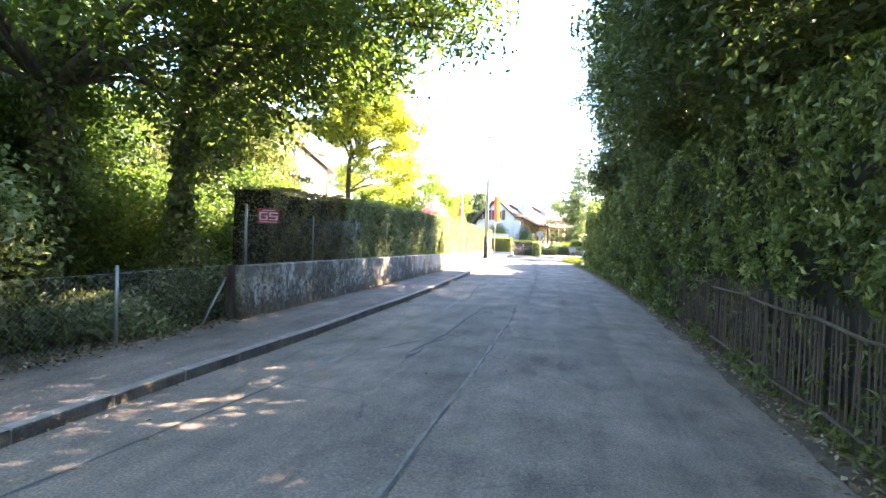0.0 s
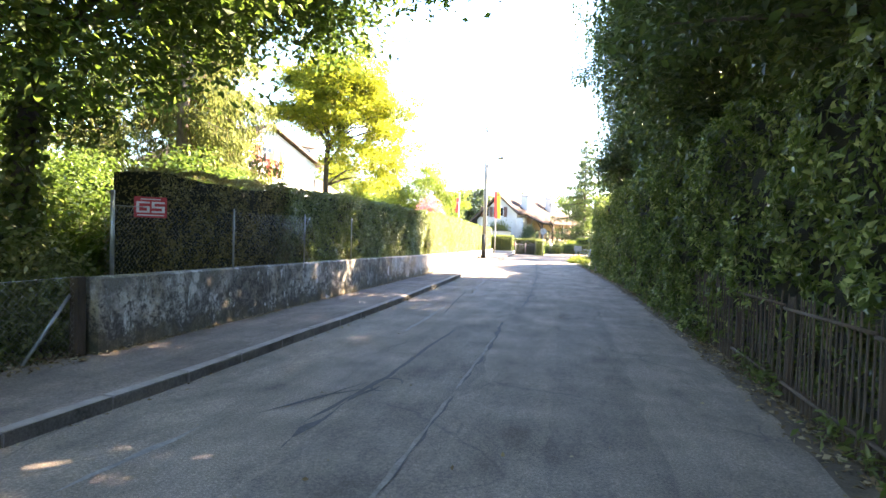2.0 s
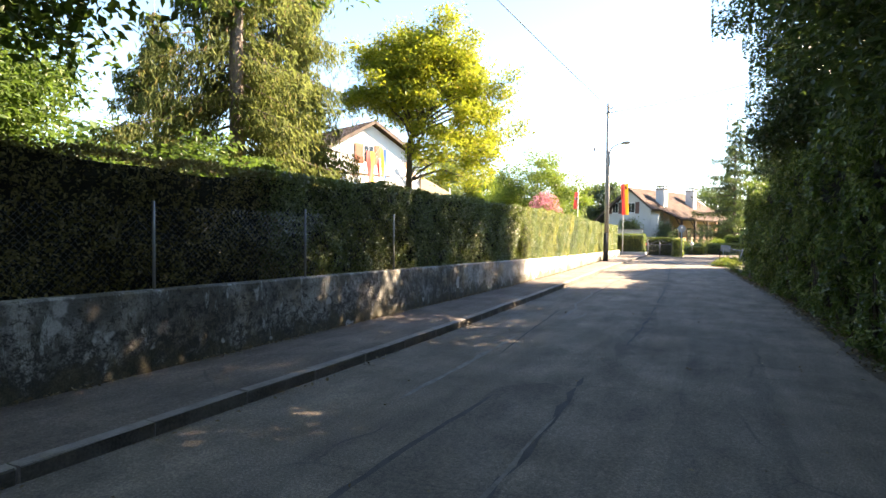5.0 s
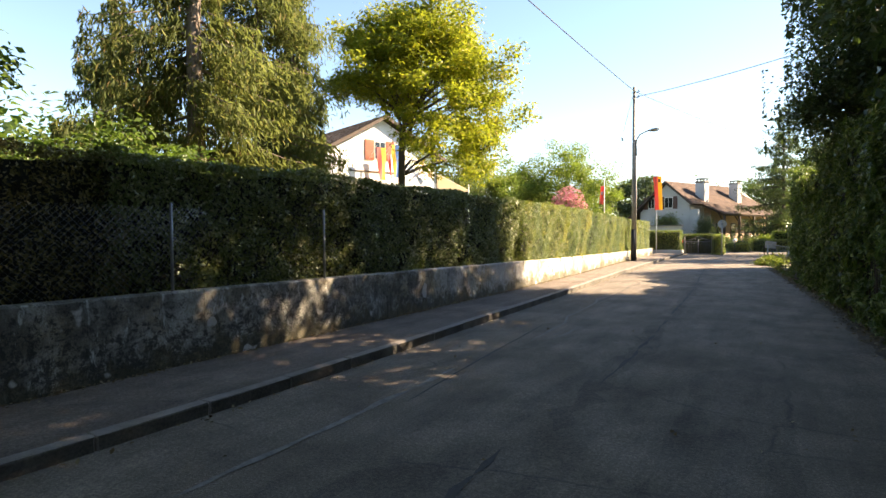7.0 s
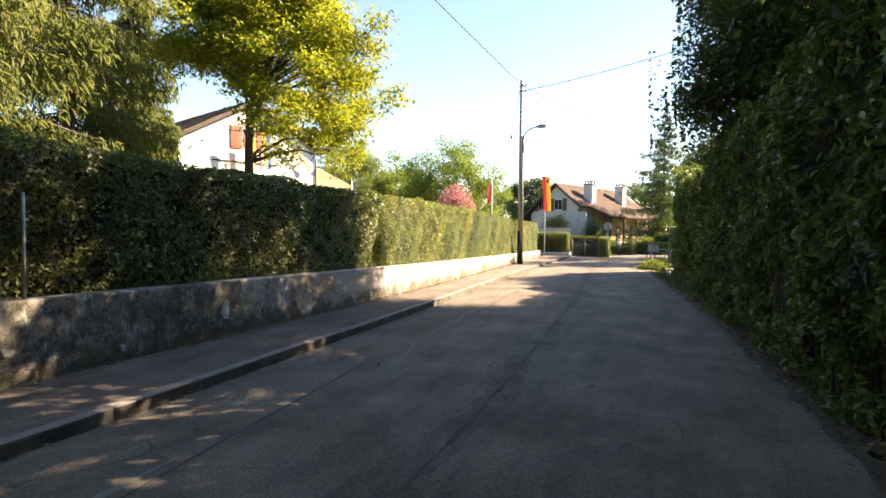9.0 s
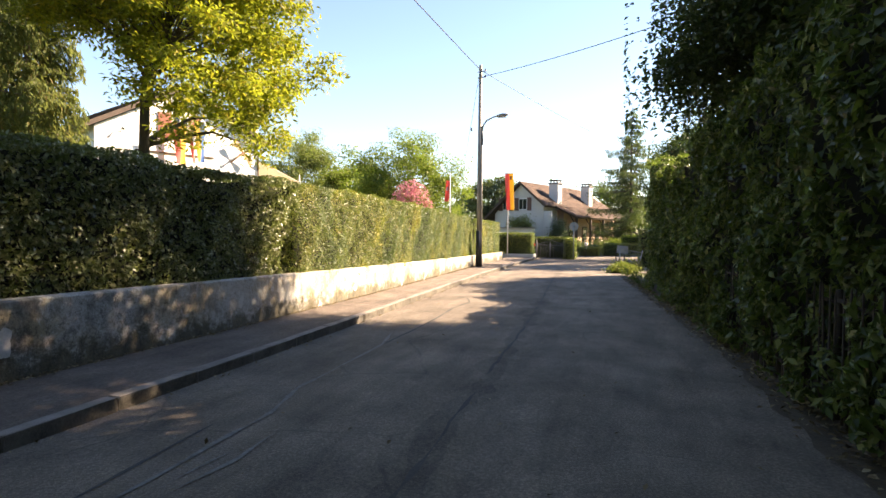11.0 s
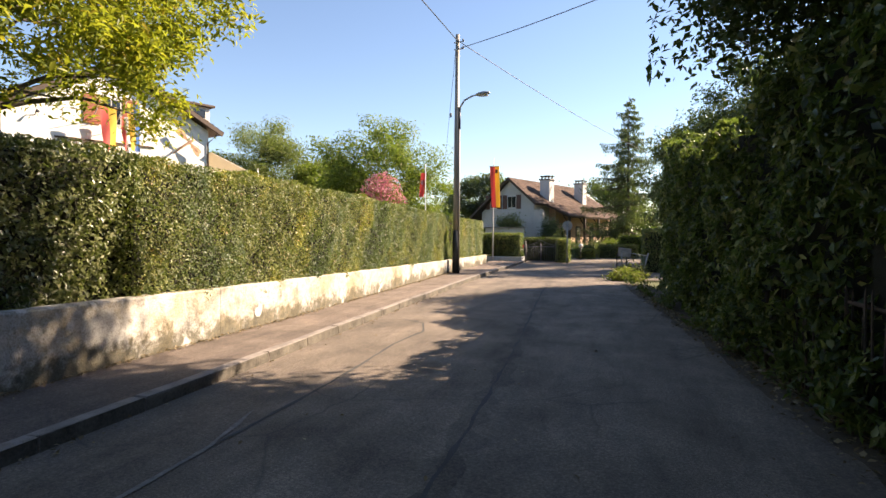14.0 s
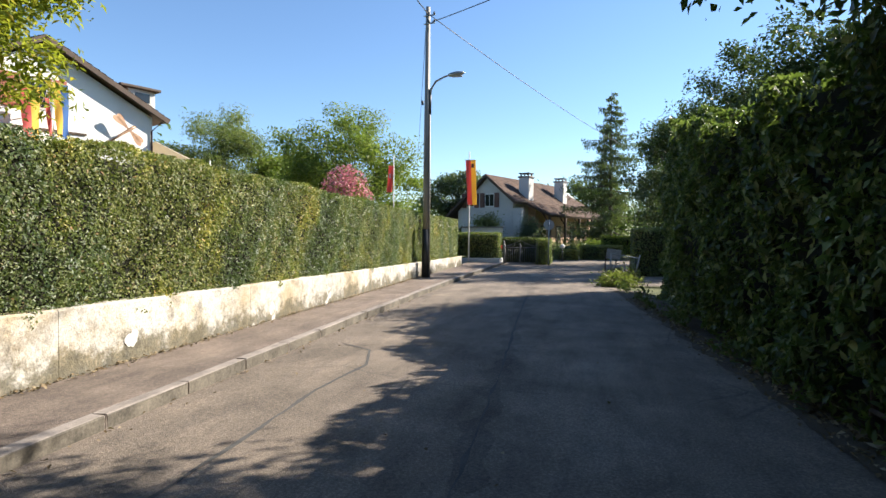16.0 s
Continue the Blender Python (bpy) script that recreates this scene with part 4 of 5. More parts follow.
# ---- flags ----
def cloth(name, parent, w, h, bands, mats, wave=0.06, lean=0.0, vertical=True, at=None):
    """A hanging flag of coloured bands, wavy."""
    for bi, (t0, t1) in enumerate(bands):
        nx, nz = 6, 14
        V, F = [], []
        for side in (0.0, 0.008):
            for i in range(nx + 1):
                t = t0 + (t1 - t0) * i / nx
                for j in range(nz + 1):
                    u = j / nz
                    if vertical:
                        x, z = w * t * (1 - 0.12 * u), -h * u
                    else:
                        x, z = w * u, -h * t - 0.3 * u * u
                    V.append((x + lean * u, side + wave * math.sin(5 * u + 4 * t) * (0.3 + u), z))
        m = (nx + 1) * (nz + 1)
        for i in range(nx):
            for j in range(nz):
                o = i * (nz + 1) + j
                F += [(o, o + 1, o + nz + 2, o + nz + 1), (m + o, m + o + nz + 1, m + o + nz + 2, m + o + 1)]
        link_mesh(name, mesh_from(name, V, F, mats[bi], True), parent, at=at)


def flag_mat(name, c):
    k = Mat(name)
    f = k.noise(30, 3)
    k.set(k.ramp(f, [(0.3, tuple(x * 0.85 for x in c)), (0.7, c)]), 0.8)
    tr = k.t.nodes.new("ShaderNodeBsdfTranslucent")
    tr.inputs["Color"].default_value = (*c, 1)
    ms = k.t.nodes.new("ShaderNodeMixShader")
    ms.inputs[0].default_value = 0.45
    k.link(k.b.outputs[0], ms.inputs[1])
    k.link(tr.outputs[0], ms.inputs[2])
    k.link(ms.outputs[0], k.out.inputs["Surface"])
    return k.m


FRED, FYEL = flag_mat("flag_red", (0.78, 0.2, 0.17)), flag_mat("flag_yellow", (0.9, 0.62, 0.12))
FBLUE, FWHITE = flag_mat("flag_blue", (0.1, 0.22, 0.5)), flag_mat("flag_white", (0.8, 0.8, 0.8))

fp = thing("flagpole", pose(-6.3, 49.3, 0.0), "thin white flagpole with a hanging red and yellow banner", "flagpole")
tubes("pole", [([(0, 0, 0), (0, 0, 5.5)], [0.035, 0.025])], PLASTER, fp, sides=10)
tubes("crossbar", [([(-0.22, -0.03, 5.1), (0.34, -0.03, 5.1)], [0.015, 0.015])], GALV, fp, sides=6)
cloth("banner", fp, 0.5, 2.15, [(0, 0.52), (0.52, 1)], [FRED, FYEL], 0.03, 0.12, at=pose(-0.18, -0.06, 5.08))
part("emblem", boxed((0.12, -0.115, 4.72), (0.24, -0.09, 4.92), 0.01), SHUTTER_FAR, fp, "dark emblem on the yellow half")
fp2 = thing("flagpole", pose(-8.15, 43.5, 0.3), "white flagpole with a hanging red flag", "flagpole")
tubes("pole", [([(0, 0, 0), (0, 0, 4.3)], [0.03, 0.02])], PLASTER, fp2, sides=10)
cloth("flag", fp2, 0.22, 1.05, [(0, 1)], [FRED], 0.04, -0.06, at=pose(-0.21, -0.03, 3.9))
part("white_cross", boxed((-0.18, -0.07, 3.4), (-0.1, -0.045, 3.58), 0.005), FWHITE, fp2, "white cross on the flag")

for (y, z, w, h, mats, label) in ((0.4, 6.75, 0.6, 1.95, [FRED, FYEL], "red and yellow flag hung at the gable"), (1.2, 6.4, 0.26, 1.5, [FRED, FWHITE], "red and white flag hung at the gable"), (1.45, 7.0, 0.5, 2.0, [FYEL, FBLUE], "yellow and blue flag hung at the gable")):
    fl = thing("house_flag", HOUSE @ pose(0.95, y, z, 0, 0, 90), label, "flag", "flags on the house")
    tubes("flagstaff", [([(0.0, 0.95, -0.55), (0.0, 0.0, 0.1)], [0.018, 0.014])], PLASTER, fl, sides=6)
    cloth("flag_cloth", fl, w, h, [(0, 0.5), (0.5, 1)], mats, 0.09, 0.1)


# ---- the far house ----
def far_house():
    ob = thing("far_house", pose(-6.1, 64, 0, 0, 0, -20), "pale rendered house with broad brown tiled roof and two chimneys", "house")
    depth = 15.0
    bm = bmesh.new()
    prof = [(-4.75, -0.3), (0, -0.3), (0, 4.0), (-2.15, 5.75), (-4.75, 3.25)]
    a = [bm.verts.new((x, 0, z)) for x, z in prof]
    b = [bm.verts.new((x, depth, z)) for x, z in prof]
    bm.faces.new(a)
    bm.faces.new(b[::-1])
    for i in range(5):
        j = (i + 1) % 5
        bm.faces.new((a[i], b[i], b[j], a[j]))
    bmesh.ops.recalc_face_normals(bm, faces=bm.faces)
    part("wall", bm, PLASTER_OLD, ob)
    planes = [[(-5.9, -0.7, 2.55), (-5.9, depth, 2.55), (-2.15, depth - 3.0, 6.0), (-2.15, -0.35, 6.0)],
              [(0.55, -0.7, 3.85), (0.55, depth, 3.85), (-2.15, depth - 3.0, 6.0), (-2.15, -0.35, 6.0)]]
    for quad in planes:
        bm = bmesh.new()
        slab(bm, quad, 0.16)
        roof = part("roof", bm, TIMBER, ob, "brown tiled roof slope")
        tiled_plane(roof, quad, 16, TILE)
    bm = bmesh.new()
    quad = [(2.0, 2.2, 2.95), (2.0, depth, 2.95), (0.5, depth, 3.87), (0.5, 1.2, 3.87)]
    slab(bm, quad, 0.14)
    porch = part("porch_roof", bm, TIMBER, ob, "low tiled porch roof")
    tiled_plane(porch, quad, 8, TILE)
    part("porch_wall", boxed((0.0, 2.6, -0.3), (0.6, depth - 0.4, 3.6)), ORANGE_WALL, ob, "warm coloured wall under the porch")
    part("gable_return", boxed((0.0, 0.02, -0.3), (0.7, 0.3, 3.4), 0.02), PLASTER_OLD, ob)
    for y in (2.5, 5.5, 8.5, 11.5, 14.5):
        post = part("porch_post", boxed((1.75, y - 0.09, -0.3), (1.93, y + 0.09, 2.98), 0.015), TIMBER, ob)
        tubes("brace", [([(1.84, y, 2.2), (1.2, y, 3.2)], [0.05, 0.05])], TIMBER, post, sides=4)
    for y in (4.0, 7.0, 10.0):
        d = part("porch_door", boxed((0.6, y - 0.5, 0.1), (0.64, y + 0.5, 2.2), 0.01), TIMBER, ob, "dark glazed door")
        part("pane", boxed((0.64, y - 0.4, 1.0), (0.65, y + 0.4, 2.1)), GLASS, d)
    for x0, x1 in ((-3.95, -3.3), (-2.35, -1.55)):
        win = part("window", boxed((x0, -0.03, 3.55), (x1, 0.02, 4.55), 0.01), PLASTER, ob, "small white framed window")
        mid = (x0 + x1) / 2
        for p0, p1 in ((x0 + 0.05, mid - 0.02), (mid + 0.02, x1 - 0.05)):
            part("pane", boxed((p0, -0.04, 3.62), (p1, -0.03, 4.48)), GLASS, win)
        for s0 in (x0 - 0.42, x1 + 0.02):
            sh = part("shutter", boxed((s0, -0.06, 3.5), (s0 + 0.4, -0.01, 4.6), 0.008), SHUTTER_FAR, ob, "dark brown shutter")
            for k in range(8):
                part("slat", boxed((s0 + 0.05, -0.075, 3.58 + 0.12 * k), (s0 + 0.35, -0.06, 3.66 + 0.12 * k)), SHUTTER_FAR, sh)
    for x, y, top in ((-0.15, 2.5, 5.85), (-0.2, 9.3, 6.0)):
        ch = part("chimney", boxed((x - 0.42, y - 0.42, 3.6), (x + 0.42, y + 0.42, top), 0.02), PLASTER_OLD, ob, "pale rendered chimney")
        part("chimney_cap", boxed((x - 0.5, y - 0.5, top), (x + 0.5, y + 0.5, top + 0.1), 0.015), STONE, ch)
        for dx, dy in ((-0.3, -0.3), (0.3, -0.3), (-0.3, 0.3), (0.3, 0.3)):
            part("cap_leg", boxed((x + dx - 0.05, y + dy - 0.05, top + 0.1), (x + dx + 0.05, y + dy + 0.05, top + 0.3)), STONE, ch)
        part("cap_lid", boxed((x - 0.45, y - 0.45, top + 0.3), (x + 0.45, y + 0.45, top + 0.36), 0.01), DARKM, ch, "dark chimney lid")
    return ob


far_house()
terrace = thing("terrace_wall", pose(0, 0, 0), "pale low terrace wall before the house", "wall")
part("wall_block", boxed((-9.4, 61.6, 0), (-6.5, 61.9, 1.95), 0.03), PLASTER_OLD, terrace)
part("coping", boxed((-9.5, 61.5, 1.953), (-6.4, 62.0, 2.02), 0.015), STONE, terrace)
bush("terrace_bush", (-7.6, 62.6, 1.4), (2.2, 1.6, 2.0), 8000, 0.12, LAUREL, "dark round bush on the terrace", 71)
bush("terrace_bush", (-9.6, 62.8, 1.0), (1.8, 1.4, 1.2), 4000, 0.12, UNDER, "low leafy shrub on the terrace", 72)
bush("porch_bush", (-4.7, 63.0, 0), (1.7, 1.4, 3.2), 12000, 0.12, FIR, "tall dark rounded bush beside the porch", 73)
for i, (x, y, w, h, m) in enumerate(((-3.2, 60.5, 2.0, 1.1, FIR), (-1.6, 62, 2.2, 1.2, LAUREL), (-0.2, 63, 2.2, 1.2, BUSHM), (-2.0, 58.4, 1.2, 0.8, FIR), (1.2, 65, 2.6, 1.6, UNDER), (2.6, 67, 2.4, 2.0, FIR))):
    bush("garden_shrub", (x, y, 0.1), (w, w * 0.8, h), 3500, 0.11, m, "rounded garden shrub before the porch", 80 + i)


def block_hedge(name, x0, x1, y0, y1, z0, z1, mat, leaf, density, label, seed, rough=0.04):
    """A clipped hedge block with leaves on all sides and the top."""
    rng = np.random.default_rng(seed)
    ob = thing(name, pose(0, 0, 0), label, "hedge", "clipped hedges")
    P, N = [], []
    for (u0, u1, v0, v1, make, nrm) in ((x0, x1, z0, z1, lambda u, v: (u, np.full_like(u, y0), v), (0, -1, 0.3)), (x0, x1, z0, z1, lambda u, v: (u, np.full_like(u, y1), v), (0, 1, 0.3)), (y0, y1, z0, z1, lambda u, v: (np.full_like(u, x0), u, v), (-1, 0, 0.3)), (y0, y1, z0, z1, lambda u, v: (np.full_like(u, x1), u, v), (1, 0, 0.3)), (x0, x1, y0, y1, lambda u, v: (u, v, np.full_like(u, z1)), (0, 0, 1))):
        n = int((u1 - u0) * (v1 - v0) * density)
        u, v = rng.uniform(u0, u1, n), rng.uniform(v0, v1, n)
        p = np.stack(make(u, v), 1) + (wobble(u * 2, v * 2, seed) * rough)[:, None] * np.array(nrm) + rng.normal(0, 0.02, (n, 3))
        P.append(p)
        N.append(np.tile(nrm, (n, 1)))
    link_mesh("foliage", leaf_mesh("foliage", np.concatenate(P), np.concatenate(N).astype(float), leaf, mat, 0.5, 0.6, 0.2, rng=rng), ob)
    # Solid core whose near-black colour holds the shade behind the leaves.
    part("twig_shade_core", boxed((x0 + 0.1, y0 + 0.1, z0), (x1 - 0.1, y1 - 0.1, z1 - 0.1), 0.08), TWIG_SHADE, ob)
    return ob


block_hedge("gate_hedge", -7.4, -4.95, 50.0, 51.0, 0.3, 1.55, LITHEDGE, 0.07, 1100, "clipped hedge between flagpole and gate", 91)
block_hedge("gate_hedge", -3.15, -2.55, 50.9, 52.8, 0.0, 1.25, LITHEDGE, 0.07, 1100, "clipped hedge end beside the iron gate", 92)
block_hedge("gate_hedge", -5.2, -2.9, 52.9, 53.8, 0.0, 1.3, DARKHEDGE, 0.07, 900, "dark clipped hedge behind the iron gate", 93)
block_hedge("low_hedge", -2.6, -1.3, 56.4, 57.3, 0.0, 0.6, LITHEDGE, 0.08, 800, "low clipped garden hedge", 94)
block_hedge("low_hedge", -1.1, 1.3, 57.6, 58.6, 0.0, 0.85, LITHEDGE, 0.08, 800, "low clipped garden hedge along the forecourt", 95)
block_hedge("low_hedge", 0.2, 3.2, 60.5, 61.5, 0.3, 1.4, BUSHM, 0.09, 600, "clipped garden hedge on the bank", 97)
block_hedge("junction_hedge", 1.0, 4.6, 44.2, 45.6, 0.0, 1.75, LITHEDGE, 0.07, 900, "clipped dark green hedge beside the junction", 96)
low = thing("low_wall", pose(0, 0, 0), "low pale wall under the gate hedge", "wall")
part("wall_block", boxed((-7.5, 49.75, 0.0), (-4.85, 51.1, 0.32), 0.02), PLASTER_OLD, low)
bank = strip("garden_bank", lambda y: np.full_like(np.asarray(y, float), -6.0), lambda y: np.full_like(np.asarray(y, float), 8.0), 57.5, 63.5, 0.03, LAWN, step=1)
tagged(bank, "lawn before the far house", "ground", kind="structure")

# iron gate
gate = thing("iron_gate", pose(-4.78, 51.0, 0.0), "grey wrought-iron double gate with arched scrollwork", "gate")
W2 = 0.8
for k, x0 in enumerate((0.02, 0.82)):
    leaf_ = tubes("gate_leaf", [([(x0, 0, 0.06), (x0 + W2 - 0.04, 0, 0.06)], [0.02, 0.02]), ([(x0, 0, 0.85), (x0 + W2 - 0.04, 0, 0.85)], [0.018, 0.018]), ([(x0, 0, 0.03), (x0, 0, 0.98)], [0.022, 0.022]), ([(x0 + W2 - 0.04, 0, 0.03), (x0 + W2 - 0.04, 0, 1.08)], [0.022, 0.022])], IRON, gate, sides=6)
    for i in range(1, 8):
        x = x0 + (W2 - 0.04) * i / 8
        tubes("bar", [([(x, 0, 0.06), (x, 0, 0.85)], [0.009, 0.009])], IRON, leaf_, sides=5)
    arch = [(x0 + (W2 - 0.04) * t, 0, 0.92 + 0.28 * ((t if k == 0 else 1 - t) ** 1.6)) for t in [i / 10 for i in range(11)]]
    tubes("scroll", [(arch, [0.014] * 11)], IRON, leaf_, sides=5)
    for i in range(3):
        cx, cz = x0 + W2 * (0.25 + 0.25 * i), 0.92 + 0.05 * (i if k == 0 else 2 - i)
        ring = [(cx + 0.06 * math.cos(a * 0.7), 0, cz + 0.05 * math.sin(a * 0.7)) for a in range(10)]
        tubes("scroll", [(ring, [0.008] * 10)], IRON, leaf_, sides=4)
for x in (-0.04, 1.66):
    gp = tubes("gate_post", [([(x, 0, 0), (x, 0, 1.05)], [0.04, 0.04])], IRON, gate, sides=8)
    bm = bmesh.new()
    bmesh.ops.create_icosphere(bm, subdivisions=2, radius=0.06, matrix=Matrix.Translation((x, 0, 1.1)))
    part("finial", bm, IRON, gp, smooth=True)
letter = thing("letter_box", pose(-4.98, 50.9, 0.0), "small red and white sign plate beside the gate", "sign")
part("plate", boxed((-0.12, -0.06, 0.78), (0.1, -0.03, 0.95), 0.006), FRED, letter)
part("post", boxed((-0.03, -0.03, 0), (0.01, 0.01, 0.9), 0.004), GALV, letter)

rs = thing("road_sign", pose(-2.5, 50.0, 0.0), "round grey traffic sign seen from behind on a post", "traffic sign")
tubes("post", [([(0, 0, 0), (0, 0, 2.2)], [0.03, 0.03])], GALV, rs, sides=8)
bm = bmesh.new()
bmesh.ops.create_cone(bm, cap_ends=True, segments=28, radius1=0.26, radius2=0.26, depth=0.02, matrix=Matrix.Translation((0, 0.05, 1.98)) @ Matrix.Rotation(radians(90), 4, "X"))
part("disc", bm, GALV, rs)
part("clamp", boxed((-0.05, 0.0, 1.9), (0.05, 0.045, 2.05), 0.004), DARKM, rs)
ball = thing("globe_lamp", pose(-2.05, 54.5, 0.0), "small white globe garden lamp on a short post", "lamp")
tubes("post", [([(0, 0, 0), (0, 0, 0.75)], [0.025, 0.025])], DARKM, ball, sides=8)
bm = bmesh.new()
bmesh.ops.create_uvsphere(bm, u_segments=16, v_segments=10, radius=0.13, matrix=Matrix.Translation((0, 0, 0.86)))
part("globe", bm, PLASTER, ball, smooth=True)

# ---- lamp post and wires ----
pole = thing("lamp_post", pose(-5.68, 39.6, 0.115), "tall grey street lamp post with curved arm and dark foot", "street lamp")
tubes("pole", [([(0, 0, 0), (0, 0, 4), (0.02, 0, 8.6)], [0.115, 0.095, 0.07])], POLEM, pole, sides=14)
tubes("foot_sleeve", [([(0, 0, 0), (0, 0, 1.55)], [0.14, 0.13])], DARKM, pole, "dark sleeve round the foot", sides=14)
tubes("side_conduit", [([(0.12, -0.04, 0.1), (0.11, -0.04, 5.2)], [0.03, 0.03])], POLEM, pole, "thin cable conduit", sides=8)
tubes("clamp_plate", [([(0.1, 0, 5.2), (0.1, 0, 6.0)], [0.05, 0.05])], DARKM, pole, sides=8)
arm = [(0.1, 0, 5.7), (0.14, -0.02, 6.0), (0.3, -0.06, 6.22), (0.6, -0.12, 6.34), (0.85, -0.18, 6.38)]
tubes("arm", [(arm, [0.035, 0.034, 0.032, 0.03, 0.03])], GALV, pole, sides=8)
bm = bmesh.new()
bmesh.ops.create_uvsphere(bm, u_segments=18, v_segments=10, radius=0.5, matrix=Matrix.Translation((1.0, -0.2, 6.38)) @ Matrix.Rotation(radians(-6), 4, "Y") @ Matrix.Diagonal((0.55, 0.24, 0.16, 1)))
head_ = part("lamp_head", bm, GALV, pole, "flat grey lamp head", smooth=True)
part("lamp_glass", boxed((0.86, -0.26, 6.29), (1.2, -0.14, 6.315), 0.008), PLASTER_OLD, head_)
for z in (8.05, 8.3):
    tubes("crossarm", [([(-0.1, -0.05, z), (0.28, -0.12, z)], [0.02, 0.02])], GALV, pole, sides=6)
    for x in (0.08, 0.25):
        tubes("insulator", [([(x, -0.1, z + 0.02), (x, -0.1, z + 0.1)], [0.035, 0.025])], CABLE, pole, sides=8)


def wire(a, b, sag, label, r=0.012):
    a, b = Vector(a), Vector(b)
    pts = []
    for i in range(25):
        t = i / 24
        p = a.lerp(b, t)
        p.z -= sag * 4 * t * (1 - t)
        pts.append(p)
    ob = tubes("overhead_wire", [(pts, [r] * 25)], CABLE, sides=5)
    return tagged(ob, label, "cable", "overhead wires")


TOP = (-5.66, 39.55, 8.5)
wire(TOP, (-5.6, -25, 8.7), 0.5, "black overhead wire running along the lane", 0.016)
wire((-5.5, 39.5, 8.2), (6.2, 30.0, 8.0), 0.25, "black overhead wire crossing the lane", 0.014)
wire(TOP, (4.5, 76, 8.3), 0.4, "black overhead wire running on beyond the post", 0.014)
wire((-5.75, 39.7, 8.3), (-15.5, 70, 4.0), 0.3, "thin black service wire to a house", 0.009)
spacer = tagged(tubes("wire_weight", [([(-7.6, 45.6, 7.02), (-7.6, 45.6, 7.2)], [0.05, 0.05])], CABLE, sides=8), "small dark weight hanging on the service wire", "cable")

# ---- kerb ----
kerb = thing("kerb", pose(0, 0, 0), "worn grey granite kerb along the footway", "kerb", kind="structure")
stones = []
for v in range(4):
    bm = bmesh.new()
    box(bm, (-0.07, -0.497, -0.06), (0.07, 0.497, 0.122), 0.016)
    rr = random.Random(v)
    for vert in bm.verts:
        vert.co += Vector((rr.uniform(-0.006, 0.006), rr.uniform(-0.004, 0.004), rr.uniform(-0.006, 0.006)))
    me = bpy.data.meshes.new("kerbstone")
    bm.to_mesh(me)
    bm.free()
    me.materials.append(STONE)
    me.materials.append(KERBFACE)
    # The darker colour goes by face direction: lane side only.
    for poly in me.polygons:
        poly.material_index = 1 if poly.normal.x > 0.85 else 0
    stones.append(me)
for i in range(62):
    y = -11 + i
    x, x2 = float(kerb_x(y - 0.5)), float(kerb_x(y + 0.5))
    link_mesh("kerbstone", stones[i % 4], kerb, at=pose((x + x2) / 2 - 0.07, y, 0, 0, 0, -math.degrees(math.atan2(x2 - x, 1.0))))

# ---- seams and marks in the road ----
def ribbon(name, pts, width, mat, label, category, z=0.034, seed=1, ragged=0.35):
    """A thin strip laid on the road along a few points, with ragged edges."""
    rr = random.Random(seed)
    P = [Vector((x, y, 0)) for x, y in pts]
    dense = []
    for a, b in zip(P, P[1:]):
        n = max(2, int((b - a).length / 0.05))
        dense += [a.lerp(b, i / n) for i in range(n)]
    dense.append(P[-1])
    V, F = [], []
    knots = [(rr.uniform(-1, 1), rr.uniform(-1, 1)) for _ in range(len(dense) // 5 + 2)]
    for i, p in enumerate(dense):
        k0, f0 = i // 5, (i % 5) / 5
        jw = knots[k0][0] * (1 - f0) + knots[k0 + 1][0] * f0 + rr.uniform(-0.12, 0.12)
        jc = knots[k0][1] * (1 - f0) + knots[k0 + 1][1] * f0 + rr.uniform(-0.06, 0.06)
        d = (dense[min(i + 1, len(dense) - 1)] - dense[max(i - 1, 0)]).normalized()
        nrm = Vector((-d.y, d.x, 0))
        w = width * (1 + ragged * jw) / 2 * min(1.0, 0.08 + i / 8, 0.08 + (len(dense) - 1 - i) / 8)
        c = p + nrm * jc * width * ragged * 0.6
        for s in (-1, 1):
            q = c + nrm * s * w
            t = (q.x - (float(kerb_x(q.y)) - 0.1)) / (float(right_x(min(q.y, 40.0))) + 0.35 - float(kerb_x(q.y)) + 0.1)
            V.append((q.x, q.y, 0.03 * (1 - (2 * t - 1) ** 2) + z - 0.03))
        if i:
            o = 2 * i
            F.append((o - 2, o - 1, o + 1, o))
    return tagged(link_mesh(name, mesh_from(name, V, F, mat)), label, category, kind="structure")


PATCH = asphalt("patch_asphalt", (0.142, 0.118, 0.097), (0.194, 0.16, 0.13))
ribbon("asphalt_patch", [(-1.55, -8), (-1.52, 4), (-1.5, 9), (-1.5, 13.5)], 0.84, PATCH, "long repaired strip of darker asphalt", "road", z=0.0325, seed=11, ragged=0.03)
ribbon("asphalt_patch", [(0.4, 6.5), (0.3, 12), (0.2, 17.5)], 0.9, PATCH, "repaired strip of asphalt", "road", z=0.0325, seed=12, ragged=0.05)
DARKPATCH = asphalt("rough_dark_asphalt", (0.124, 0.103, 0.085), (0.18, 0.148, 0.12))
for i, pts in enumerate((((-1.05, 14.5), (-1.05, 17.4), (-1.15, 21), (-1.3, 24.5), (-1.5, 28), (-1.8, 32), (-2.1, 37), (-2.3, 41)), ((-1.12, 8.2), (-1.05, 9.6), (-1.1, 12)))):
    ribbon("asphalt_patch", pts, (0.24, 0.17)[i], DARKPATCH, "rough dark band of worn asphalt", "road", z=0.0335, seed=50 + i, ragged=0.62)
